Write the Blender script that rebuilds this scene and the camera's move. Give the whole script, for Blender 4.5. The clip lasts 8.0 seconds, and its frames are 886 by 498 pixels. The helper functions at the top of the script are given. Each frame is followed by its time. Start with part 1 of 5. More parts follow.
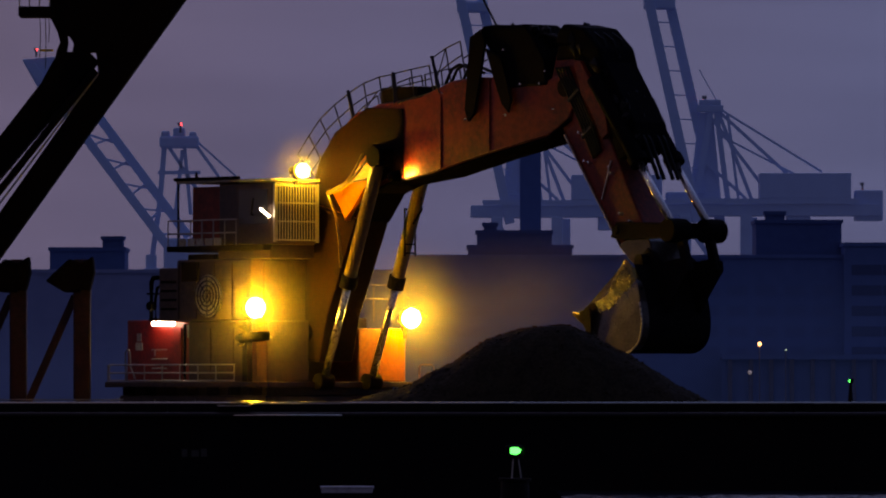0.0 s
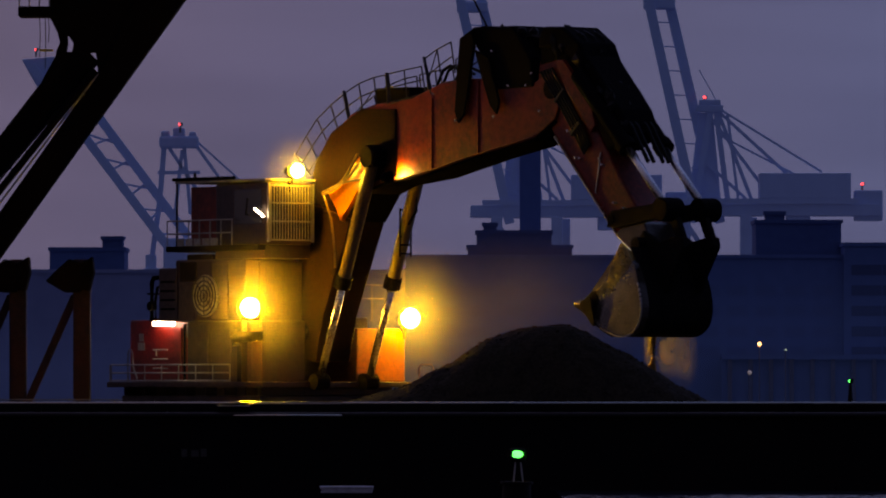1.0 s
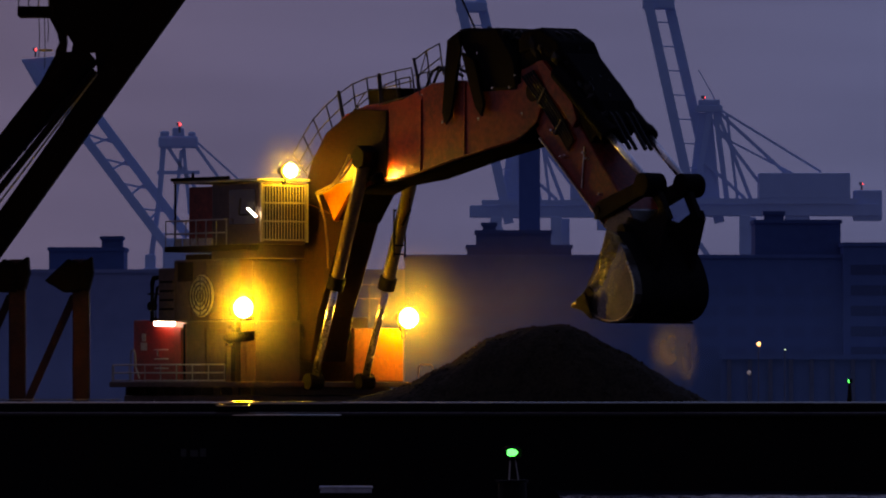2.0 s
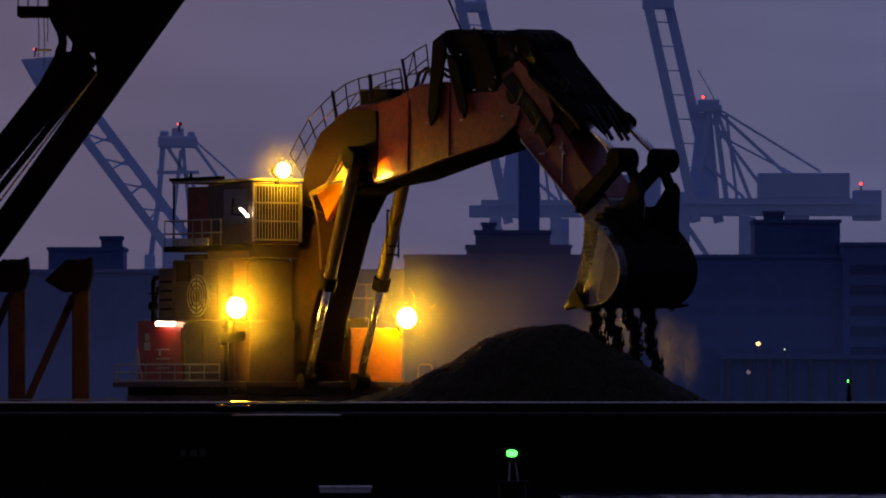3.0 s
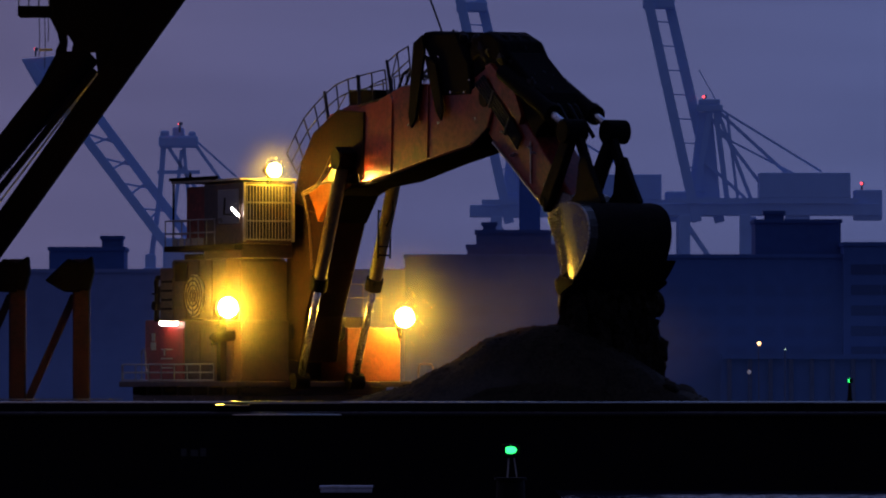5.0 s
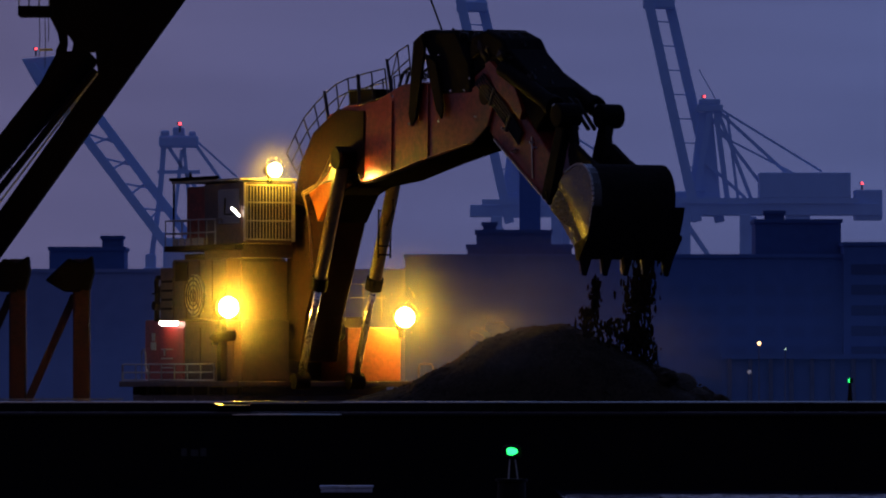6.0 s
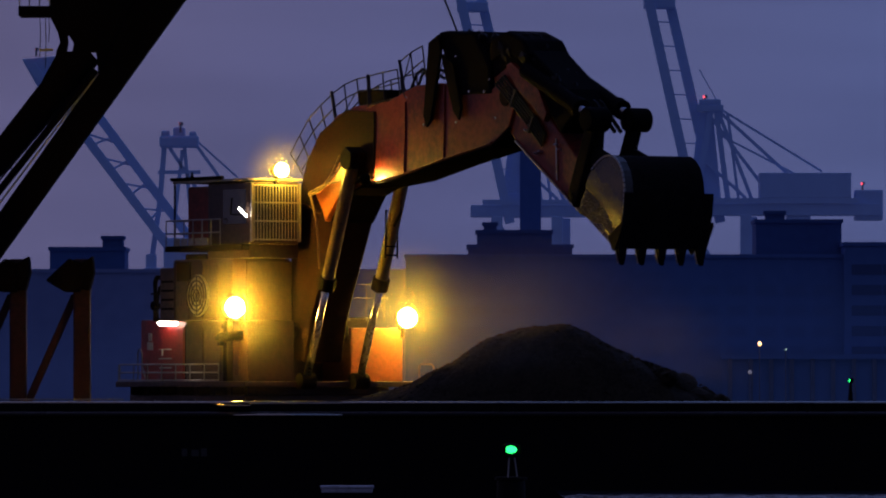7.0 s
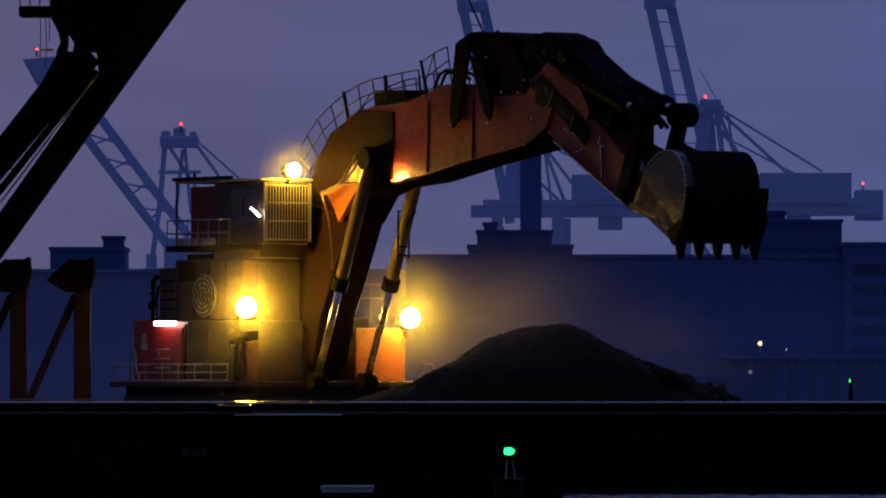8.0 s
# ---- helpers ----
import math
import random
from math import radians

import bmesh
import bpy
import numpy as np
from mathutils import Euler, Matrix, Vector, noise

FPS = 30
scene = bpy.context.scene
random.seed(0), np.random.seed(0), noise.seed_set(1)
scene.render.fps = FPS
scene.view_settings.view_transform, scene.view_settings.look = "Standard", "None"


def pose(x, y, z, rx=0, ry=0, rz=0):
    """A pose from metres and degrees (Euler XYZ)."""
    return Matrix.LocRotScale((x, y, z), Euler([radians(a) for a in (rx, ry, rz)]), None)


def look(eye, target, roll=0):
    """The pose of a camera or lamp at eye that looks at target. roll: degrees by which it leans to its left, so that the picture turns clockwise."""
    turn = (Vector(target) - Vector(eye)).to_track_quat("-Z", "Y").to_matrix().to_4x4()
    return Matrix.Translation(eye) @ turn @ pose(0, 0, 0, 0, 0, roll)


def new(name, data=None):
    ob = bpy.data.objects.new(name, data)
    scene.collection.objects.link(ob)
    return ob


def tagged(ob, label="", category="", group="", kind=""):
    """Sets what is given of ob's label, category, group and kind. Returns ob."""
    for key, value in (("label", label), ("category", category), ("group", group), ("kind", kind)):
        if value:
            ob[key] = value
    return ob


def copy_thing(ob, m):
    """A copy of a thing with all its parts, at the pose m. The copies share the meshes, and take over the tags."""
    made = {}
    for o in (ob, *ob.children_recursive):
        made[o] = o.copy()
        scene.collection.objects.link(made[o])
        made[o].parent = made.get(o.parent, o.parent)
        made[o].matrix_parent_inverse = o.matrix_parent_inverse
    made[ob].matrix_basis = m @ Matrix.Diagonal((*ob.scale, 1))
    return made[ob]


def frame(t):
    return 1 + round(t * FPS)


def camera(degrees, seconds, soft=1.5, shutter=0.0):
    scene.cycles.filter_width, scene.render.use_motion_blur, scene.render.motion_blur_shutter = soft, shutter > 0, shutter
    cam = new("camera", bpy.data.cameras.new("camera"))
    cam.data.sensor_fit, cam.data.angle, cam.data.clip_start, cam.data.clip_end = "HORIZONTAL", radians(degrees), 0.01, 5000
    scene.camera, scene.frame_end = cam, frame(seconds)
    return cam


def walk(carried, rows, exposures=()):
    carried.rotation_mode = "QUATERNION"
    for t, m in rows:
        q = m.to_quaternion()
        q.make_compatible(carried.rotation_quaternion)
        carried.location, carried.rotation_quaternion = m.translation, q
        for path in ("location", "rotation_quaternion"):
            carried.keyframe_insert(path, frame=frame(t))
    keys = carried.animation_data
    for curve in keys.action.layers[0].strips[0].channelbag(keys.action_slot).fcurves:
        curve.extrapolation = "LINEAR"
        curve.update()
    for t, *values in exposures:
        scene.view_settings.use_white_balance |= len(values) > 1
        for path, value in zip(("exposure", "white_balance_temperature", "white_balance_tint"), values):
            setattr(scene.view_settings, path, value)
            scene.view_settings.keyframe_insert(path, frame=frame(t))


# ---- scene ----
cam = camera(7.0, 8.0, soft=2.0)
EYE = (0.0, -320.0, 4.0)
TILT, STEP = 1.1129, 0.00446
# a slight sway of the long lens on its stand: seconds, steps to the right, steps down
SWAY = ((0.0, 0.0, 0.0), (0.5, 0.1, 0.0), (1.0, 0.4, 0.0), (1.5, 1.0, 0.0), (2.2, 1.8, 0.2), (3.0, 2.5, 0.4), (3.5, 3.0, 1.0), (4.0, 2.5, 0.6), (4.5, 1.7, 0.6),
        (5.2, 1.2, 0.9), (6.0, 0.9, 1.0), (6.5, 0.3, 0.6), (7.0, 0.0, 0.7), (7.5, -0.3, 0.7), (8.0, -0.6, 0.7))


def aim(right, down):
    turn, tilt = radians(right * STEP), radians(TILT - down * STEP)
    return look(EYE, (EYE[0] + 320 * math.tan(turn), 0.0, EYE[2] + 320 * math.tan(tilt)))


walk(cam, [(t, aim(r, d)) for t, r, d in SWAY],
     exposures=[(0.0, 0.16, 9200, 16), (3.3, 0.12, 9000, 16), (4.6, 0.10, 6850, 15), (8.0, 0.10, 6700, 14)])

# ---- world: dusk sky, sun below the horizon ----
world = bpy.data.worlds.new("dusk_sky")
scene.world = world
world.use_nodes = True
wn, wl = world.node_tree.nodes, world.node_tree.links
wn.clear()
w_out = wn.new("ShaderNodeOutputWorld")
w_bg = wn.new("ShaderNodeBackground")
w_tc = wn.new("ShaderNodeTexCoord")
w_sep = wn.new("ShaderNodeSeparateXYZ")
wl.new(w_tc.outputs["Generated"], w_sep.inputs[0])
w_ramp = wn.new("ShaderNodeValToRGB")
w_ramp.color_ramp.interpolation = "EASE"
for pos, col in ((0.0, (0.074, 0.088, 0.205)), (0.020, (0.082, 0.106, 0.240)), (0.038, (0.130, 0.108, 0.208)),
                 (0.060, (0.295, 0.192, 0.285)), (0.30, (0.12, 0.14, 0.32)), (1.0, (0.08, 0.12, 0.34))):
    el = w_ramp.color_ramp.elements
    e = el[0] if pos == 0.0 else (el[1] if pos == 1.0 else el.new(pos))
    e.position, e.color = pos, (*col, 1)
wl.new(w_sep.outputs["Z"], w_ramp.inputs[0])
w_map = wn.new("ShaderNodeMapping")
w_map.inputs["Scale"].default_value = (9, 9, 70)
wl.new(w_tc.outputs["Generated"], w_map.inputs[0])
w_noise = wn.new("ShaderNodeTexNoise")
w_noise.inputs["Scale"].default_value = 1.1
w_noise.inputs["Detail"].default_value = 4
wl.new(w_map.outputs[0], w_noise.inputs["Vector"])
w_cl = wn.new("ShaderNodeMapRange")
w_cl.inputs["From Min"].default_value, w_cl.inputs["From Max"].default_value = 0.35, 0.68
w_cl.inputs["To Min"].default_value, w_cl.inputs["To Max"].default_value = 0.84, 1.07
wl.new(w_noise.outputs["Fac"], w_cl.inputs["Value"])
w_mix = wn.new("ShaderNodeVectorMath")
w_mix.operation = "SCALE"
wl.new(w_ramp.outputs["Color"], w_mix.inputs[0])
w_side = wn.new("ShaderNodeMapRange")
w_side.interpolation_type = "SMOOTHSTEP"
w_side.inputs["From Min"].default_value, w_side.inputs["From Max"].default_value = -0.7, 0.8
w_side.inputs["To Min"].default_value, w_side.inputs["To Max"].default_value = 0.38, 1.0
wl.new(w_sep.outputs["Y"], w_side.inputs["Value"])
w_both = wn.new("ShaderNodeMath")
w_both.operation = "MULTIPLY"
wl.new(w_cl.outputs["Result"], w_both.inputs[0])
wl.new(w_side.outputs["Result"], w_both.inputs[1])
wl.new(w_both.outputs[0], w_mix.inputs["Scale"])
w_across = wn.new("ShaderNodeMapRange")
w_across.inputs["From Min"].default_value, w_across.inputs["From Max"].default_value = -0.08, 0.08
wl.new(w_sep.outputs["X"], w_across.inputs["Value"])
w_tint = wn.new("ShaderNodeMix")
w_tint.data_type = "RGBA"
w_tint.inputs["A"].default_value, w_tint.inputs["B"].default_value = (1.28, 0.98, 0.82, 1), (0.86, 0.98, 1.04, 1)
wl.new(w_across.outputs["Result"], w_tint.inputs["Factor"])
w_col = wn.new("ShaderNodeVectorMath")
w_col.operation = "MULTIPLY"
wl.new(w_mix.outputs["Vector"], w_col.inputs[0])
wl.new(w_tint.outputs["Result"], w_col.inputs[1])
wl.new(w_col.outputs["Vector"], w_bg.inputs["Color"])
w_bg.inputs["Strength"].default_value = 1.25
wl.new(w_bg.outputs[0], w_out.inputs[0])


# ---- materials ----
def surface(name, colour, rough=0.6, metal=0.0, dirt=(0.03, 0.025, 0.02), amount=0.4, scale=0.8, fine=9.0, bump=0.15, random_tint=0.0, gloss=0.5):
    """Paint, steel or earth: two sizes of stain and a fine relief."""
    m = bpy.data.materials.new(name)
    m.use_nodes = True
    n, l = m.node_tree.nodes, m.node_tree.links
    b = n["Principled BSDF"]
    tc = n.new("ShaderNodeTexCoord")
    big, small = n.new("ShaderNodeTexNoise"), n.new("ShaderNodeTexNoise")
    for t, s, d in ((big, scale, 6), (small, fine, 4)):
        t.inputs["Scale"].default_value, t.inputs["Detail"].default_value = s, d
        l.new(tc.outputs["Object"], t.inputs["Vector"])
    mul = n.new("ShaderNodeMath")
    mul.operation = "MULTIPLY"
    l.new(big.outputs["Fac"], mul.inputs[0])
    l.new(small.outputs["Fac"], mul.inputs[1])
    rng = n.new("ShaderNodeMapRange")
    rng.inputs["From Min"].default_value, rng.inputs["From Max"].default_value = 0.16, 0.38
    rng.inputs["To Max"].default_value = amount
    l.new(mul.outputs[0], rng.inputs["Value"])
    mix = n.new("ShaderNodeMix")
    mix.data_type = "RGBA"
    mix.inputs["A"].default_value, mix.inputs["B"].default_value = (*colour, 1), (*dirt, 1)
    l.new(rng.outputs["Result"], mix.inputs["Factor"])
    colour_out = mix.outputs["Result"]
    if random_tint:
        info = n.new("ShaderNodeObjectInfo")
        hsv = n.new("ShaderNodeHueSaturation")
        r2 = n.new("ShaderNodeMapRange")
        r2.inputs["To Min"].default_value, r2.inputs["To Max"].default_value = 1 - random_tint, 1 + random_tint
        l.new(info.outputs["Random"], r2.inputs["Value"])
        l.new(r2.outputs["Result"], hsv.inputs["Value"])
        l.new(colour_out, hsv.inputs["Color"])
        colour_out = hsv.outputs["Color"]
    l.new(colour_out, b.inputs["Base Color"])
    rr = n.new("ShaderNodeMapRange")
    rr.inputs["To Min"].default_value, rr.inputs["To Max"].default_value = max(0.05, rough - 0.15), min(1.0, rough + 0.15)
    l.new(small.outputs["Fac"], rr.inputs["Value"])
    l.new(rr.outputs["Result"], b.inputs["Roughness"])
    b.inputs["Metallic"].default_value = metal
    b.inputs["Specular IOR Level"].default_value = gloss
    if bump:
        bp = n.new("ShaderNodeBump")
        bp.inputs["Strength"].default_value, bp.inputs["Distance"].default_value = bump, 0.03
        l.new(small.outputs["Fac"], bp.inputs["Height"])
        l.new(bp.outputs[0], b.inputs["Normal"])
    return m


def glowing(name, colour, strength):
    m = bpy.data.materials.new(name)
    m.use_nodes = True
    b = m.node_tree.nodes["Principled BSDF"]
    b.inputs["Base Color"].default_value = (*colour, 1)
    b.inputs["Emission Color"].default_value = (*colour, 1)
    b.inputs["Emission Strength"].default_value = strength
    return m


# Lighter copy of the orange, putting the nearby lamp's light into the side house.
HOUSE_ORANGE = surface("lamplit_orange_paint", (0.36, 0.080, 0.020), 0.42, dirt=(0.10, 0.03, 0.012), amount=0.75, scale=0.5, fine=5)
ORANGE = surface("rusty_orange_paint", (0.25, 0.026, 0.011), 0.42, dirt=(0.06, 0.011, 0.007), amount=0.75, scale=0.5, fine=5, gloss=0.25)
HOUSE_PAINT = surface("grimy_brown_panels", (0.046, 0.016, 0.006), 0.5, dirt=(0.015, 0.007, 0.004), amount=0.9, scale=0.5, fine=5)
RED = surface("red_enamel", (0.30, 0.010, 0.005), 0.45, dirt=(0.07, 0.010, 0.007), amount=0.6, scale=1.2, fine=8)
CREAM = surface("faded_cream_paint", (0.45, 0.42, 0.33), 0.55, dirt=(0.12, 0.09, 0.06), amount=0.7, scale=1.4, fine=10)
BLACK = surface("black_steel", (0.004, 0.0035, 0.0035), 0.78, dirt=(0.007, 0.005, 0.004), amount=0.5, scale=0.9, fine=8, gloss=0.04)
HULL = surface("black_hull_paint", (0.004, 0.004, 0.005), 0.6, dirt=(0.012, 0.006, 0.004), amount=0.6, scale=0.25, fine=3, gloss=0.1)
DECK = surface("worn_deck_steel", (0.06, 0.04, 0.035), 0.35, 0.3, dirt=(0.02, 0.012, 0.01), amount=0.7, scale=0.4, fine=4)
RUBBER = surface("rubber_hose", (0.004, 0.004, 0.004), 0.55, dirt=(0.01, 0.008, 0.006), amount=0.4, fine=20, gloss=0.12)
CHROME = surface("chromed_rod", (0.75, 0.76, 0.78), 0.26, 1.0, dirt=(0.35, 0.33, 0.3), amount=0.3, fine=20, bump=0.02)
# Boom rails are darkened in colour, standing in for the light they lack.
RAIL = surface("darkened_rail_steel", (0.045, 0.042, 0.045), 0.6, 0.2, dirt=(0.02, 0.016, 0.014), amount=0.6, fine=12, bump=0.05, gloss=0.2)
GALV = surface("galvanised_rail", (0.42, 0.40, 0.36), 0.45, 0.6, dirt=(0.14, 0.11, 0.08), amount=0.5, fine=12, bump=0.05)
WORN = surface("worn_bucket_steel", (0.014, 0.012, 0.011), 0.85, 0.0, dirt=(0.007, 0.006, 0.005), amount=0.7, scale=1.1, fine=7, bump=0.3, gloss=0.03)
BRIGHT = surface("scoured_steel", (0.5, 0.47, 0.42), 0.32, 0.9, dirt=(0.1, 0.07, 0.05), amount=0.6, scale=1.6, fine=9, bump=0.2)
EARTH = surface("wet_dredged_spoil", (0.030, 0.021, 0.011), 0.85, dirt=(0.010, 0.007, 0.004), amount=0.9, scale=1.5, fine=7, bump=0.9, gloss=0.12)
BROWN = surface("red_brown_post_paint", (0.055, 0.018, 0.014), 0.55, dirt=(0.016, 0.010, 0.009), amount=0.7, scale=0.7, fine=5, gloss=0.2)
# Dusk haze is put into the colours of far cranes, walls and windows.
CRANE_BLUE = surface("hazed_crane_blue", (0.36, 0.60, 0.95), 0.5, dirt=(0.29, 0.50, 0.82), amount=0.6, scale=0.05, fine=0.4, bump=0, gloss=0.3)
FACADE = surface("hazed_blue_render", (0.10, 0.20, 0.46), 0.8, dirt=(0.075, 0.155, 0.37), amount=0.6, scale=0.04, fine=0.5, bump=0, gloss=0.2)
# Paler still, for the thicker haze put into the left warehouse.
FACADE_PALE = surface("hazed_pale_render", (0.26, 0.33, 0.56), 0.8, dirt=(0.20, 0.26, 0.46), amount=0.6, scale=0.04, fine=0.5, bump=0, gloss=0.2)
FACADE_DARK = surface("hazed_slate_cladding", (0.065, 0.135, 0.31), 0.7, dirt=(0.05, 0.10, 0.25), amount=0.6, scale=0.05, fine=0.6, bump=0, gloss=0.2)
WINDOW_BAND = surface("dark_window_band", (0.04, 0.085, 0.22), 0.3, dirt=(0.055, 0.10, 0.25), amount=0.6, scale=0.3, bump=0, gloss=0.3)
WINDOW = surface("hazed_window_glass", (0.080, 0.165, 0.39), 0.4, dirt=(0.09, 0.18, 0.42), amount=0.6, scale=0.3, bump=0, gloss=0.3)
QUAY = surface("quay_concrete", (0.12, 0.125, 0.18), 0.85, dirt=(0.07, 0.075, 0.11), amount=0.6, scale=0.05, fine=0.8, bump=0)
GREY = surface("pale_grey_plastic", (0.72, 0.70, 0.74), 0.6, dirt=(0.3, 0.28, 0.28), amount=0.4, fine=6)
GLASS = surface("smoky_cab_glass", (0.03, 0.028, 0.02), 0.1, amount=0.3, bump=0)
SODIUM = glowing("sodium_flood_lens", (1.0, 0.60, 0.05), 330)
BEAM = glowing("added_beam_lens", (1.0, 0.60, 0.05), 16000)
SODIUM_SOFT = glowing("sodium_cab_lens", (1.0, 0.60, 0.05), 220)
WORK_LENS = glowing("work_lamp_lens", (1.0, 0.70, 0.12), 1300)
TUBE = glowing("cool_white_tube", (1.0, 0.93, 0.78), 17)
GREEN_GLOW = glowing("green_beacon_lens", (0.0, 1.0, 0.17), 3)
RED_GLOW = glowing("red_beacon_lens", (1.0, 0.06, 0.08), 4)
STREET_GLOW = glowing("street_lamp_lens", (1.0, 0.52, 0.22), 4)

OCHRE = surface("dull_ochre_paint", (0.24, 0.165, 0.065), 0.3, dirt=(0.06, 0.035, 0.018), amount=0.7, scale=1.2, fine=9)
# Dark brown; on boom foot and side panel it puts shade into the colour.
FOOT_PAINT = surface("dark_brown_steel", (0.018, 0.007, 0.004), 0.65, dirt=(0.008, 0.005, 0.004), amount=0.8, scale=0.7, fine=6, gloss=0.05)
SIDE_STEEL = surface("scoured_side_plate", (0.075, 0.062, 0.05), 0.22, 0.4, dirt=(0.03, 0.022, 0.016), amount=0.75, scale=1.3, fine=8, bump=0.1)
MUD_PLATE = surface("sand_caked_plate", (0.50, 0.36, 0.10), 0.55, dirt=(0.10, 0.07, 0.03), amount=0.8, scale=2.2, fine=16, bump=1.0, gloss=0.3)
WET_SAND = surface("wet_ochre_sand", (0.48, 0.35, 0.10), 0.5, dirt=(0.08, 0.055, 0.025), amount=0.9, scale=3, fine=14, bump=0.9)

WET_STEEL = surface("wet_worn_steel", (0.55, 0.50, 0.42), 0.13, 1.0, dirt=(0.3, 0.26, 0.2), amount=0.3, scale=0.5, fine=5, bump=0.02)

# Matt black; on the belly plates it stands in for shade.
MATT_BLACK = surface("matt_black_surface", (0.003, 0.003, 0.004), 0.95, dirt=(0.006, 0.005, 0.005), amount=0.5, scale=0.4, fine=4, gloss=0.0)

# Orange brightened to put the cab lamp's light on the bracket web.
ORANGE_LAMPLIT = surface("lamplit_web_orange", (0.62, 0.17, 0.03), 0.4, dirt=(0.2, 0.05, 0.015), amount=0.4, scale=0.9, fine=7)

# water: dark harbour with small waves
WATER = bpy.data.materials.new("harbour_water")
WATER.use_nodes = True
_n, _l = WATER.node_tree.nodes, WATER.node_tree.links
_b = _n["Principled BSDF"]
_b.inputs["Base Color"].default_value = (0.010, 0.016, 0.030, 1)
_b.inputs["Roughness"].default_value = 0.12
_tc = _n.new("ShaderNodeTexCoord")
_w1 = _n.new("ShaderNodeTexNoise")
_w1.inputs["Scale"].default_value, _w1.inputs["Detail"].default_value = 0.9, 5
_l.new(_tc.outputs["Object"], _w1.inputs["Vector"])
_bp = _n.new("ShaderNodeBump")
_bp.inputs["Strength"].default_value, _bp.inputs["Distance"].default_value = 0.6, 0.25
_l.new(_w1.outputs["Fac"], _bp.inputs["Height"])
_l.new(_bp.outputs[0], _b.inputs["Normal"])


def dust_or_glow_material(name, density, scale, power=1.0):
    """Thin airborne dust, also the lamps' added glow veils: it scatters what light falls on it and thins out away from
    its middle.
    """
    m = bpy.data.materials.new(name)
    m.use_nodes = True
    n, l = m.node_tree.nodes, m.node_tree.links
    n.clear()
    out, mix, clear = n.new("ShaderNodeOutputMaterial"), n.new("ShaderNodeMixShader"), n.new("ShaderNodeBsdfTransparent")
    scatter, fwd, both = n.new("ShaderNodeBsdfDiffuse"), n.new("ShaderNodeBsdfTranslucent"), n.new("ShaderNodeMixShader")
    scatter.inputs["Color"].default_value = fwd.inputs["Color"].default_value = (0.62, 0.57, 0.48, 1)
    l.new(scatter.outputs[0], both.inputs[1])
    l.new(fwd.outputs[0], both.inputs[2])
    tc, grad, puff = n.new("ShaderNodeTexCoord"), n.new("ShaderNodeTexGradient"), n.new("ShaderNodeTexNoise")
    grad.gradient_type = "QUADRATIC_SPHERE"
    puff.inputs["Scale"].default_value, puff.inputs["Detail"].default_value = scale, 4
    l.new(tc.outputs["Object"], grad.inputs[0])
    l.new(tc.outputs["Object"], puff.inputs["Vector"])
    rng = n.new("ShaderNodeMapRange")
    rng.inputs["From Min"].default_value, rng.inputs["From Max"].default_value = 0.3, 0.7
    rng.inputs["To Min"].default_value, rng.inputs["To Max"].default_value = 0.35 * density, density
    l.new(puff.outputs["Fac"], rng.inputs["Value"])
    mul = n.new("ShaderNodeMath")
    mul.operation = "MULTIPLY"
    fade = n.new("ShaderNodeMath")
    fade.operation = "POWER"
    fade.inputs[1].default_value = power
    l.new(grad.outputs["Fac"], fade.inputs[0])
    l.new(fade.outputs[0], mul.inputs[0])
    l.new(rng.outputs["Result"], mul.inputs[1])
    l.new(mul.outputs[0], mix.inputs[0])
    l.new(clear.outputs[0], mix.inputs[1])
    l.new(both.outputs[0], mix.inputs[2])
    l.new(mix.outputs[0], out.inputs[0])
    return m


# ---- mesh helpers ----
def part(name, bm, material, parent=None, label="", bevel=0.0, smooth=False):
    me = bpy.data.meshes.new(name)
    bmesh.ops.recalc_face_normals(bm, faces=bm.faces)
    if smooth:
        for f in bm.faces:
            f.smooth = True
    bm.to_mesh(me)
    bm.free()
    me.materials.append(material)
    ob = new(name, me)
    ob.parent = parent
    if bevel:
        mod = ob.modifiers.new("edge", "BEVEL")
        mod.width, mod.segments, mod.limit_method = bevel, 2, "ANGLE"
    if label:
        ob["label"] = label
    return ob


def thing(name, label, category, m=None, group="", kind=""):
    ob = new(name)
    ob.empty_display_size = 0.2
    if m is not None:
        ob.matrix_world = m
    return tagged(ob, label, category, group, kind)


def box(bm, lo, hi):
    ret = bmesh.ops.create_cube(bm, size=1.0)
    for v in ret["verts"]:
        v.co = Vector([(a + b) / 2 + c * (b - a) for a, b, c in zip(lo, hi, v.co)])
    return bm


def boxed(lo, hi):
    return box(bmesh.new(), lo, hi)


def prism(bm, outline, y0, y1):
    """An outline in x and z, as thick as from y0 to y1."""
    a = [bm.verts.new((x, y0, z)) for x, z in outline]
    b = [bm.verts.new((x, y1, z)) for x, z in outline]
    n = len(outline)
    bm.faces.new(a)
    bm.faces.new(b[::-1])
    for i in range(n):
        bm.faces.new((a[i], b[i], b[(i + 1) % n], a[(i + 1) % n]))
    return bm


def prismed(outline, y0, y1):
    return prism(bmesh.new(), outline, y0, y1)


def rod(bm, p, q, r, r2=None, n=12):
    p, q = Vector(p), Vector(q)
    d = q - p
    m = Matrix.Translation((p + q) / 2) @ d.to_track_quat("Z", "Y").to_matrix().to_4x4()
    bmesh.ops.create_cone(bm, cap_ends=True, segments=n, radius1=r, radius2=r if r2 is None else r2, depth=d.length, matrix=m)
    return bm


def rodded(p, q, r, r2=None, n=12):
    return rod(bmesh.new(), p, q, r, r2, n)


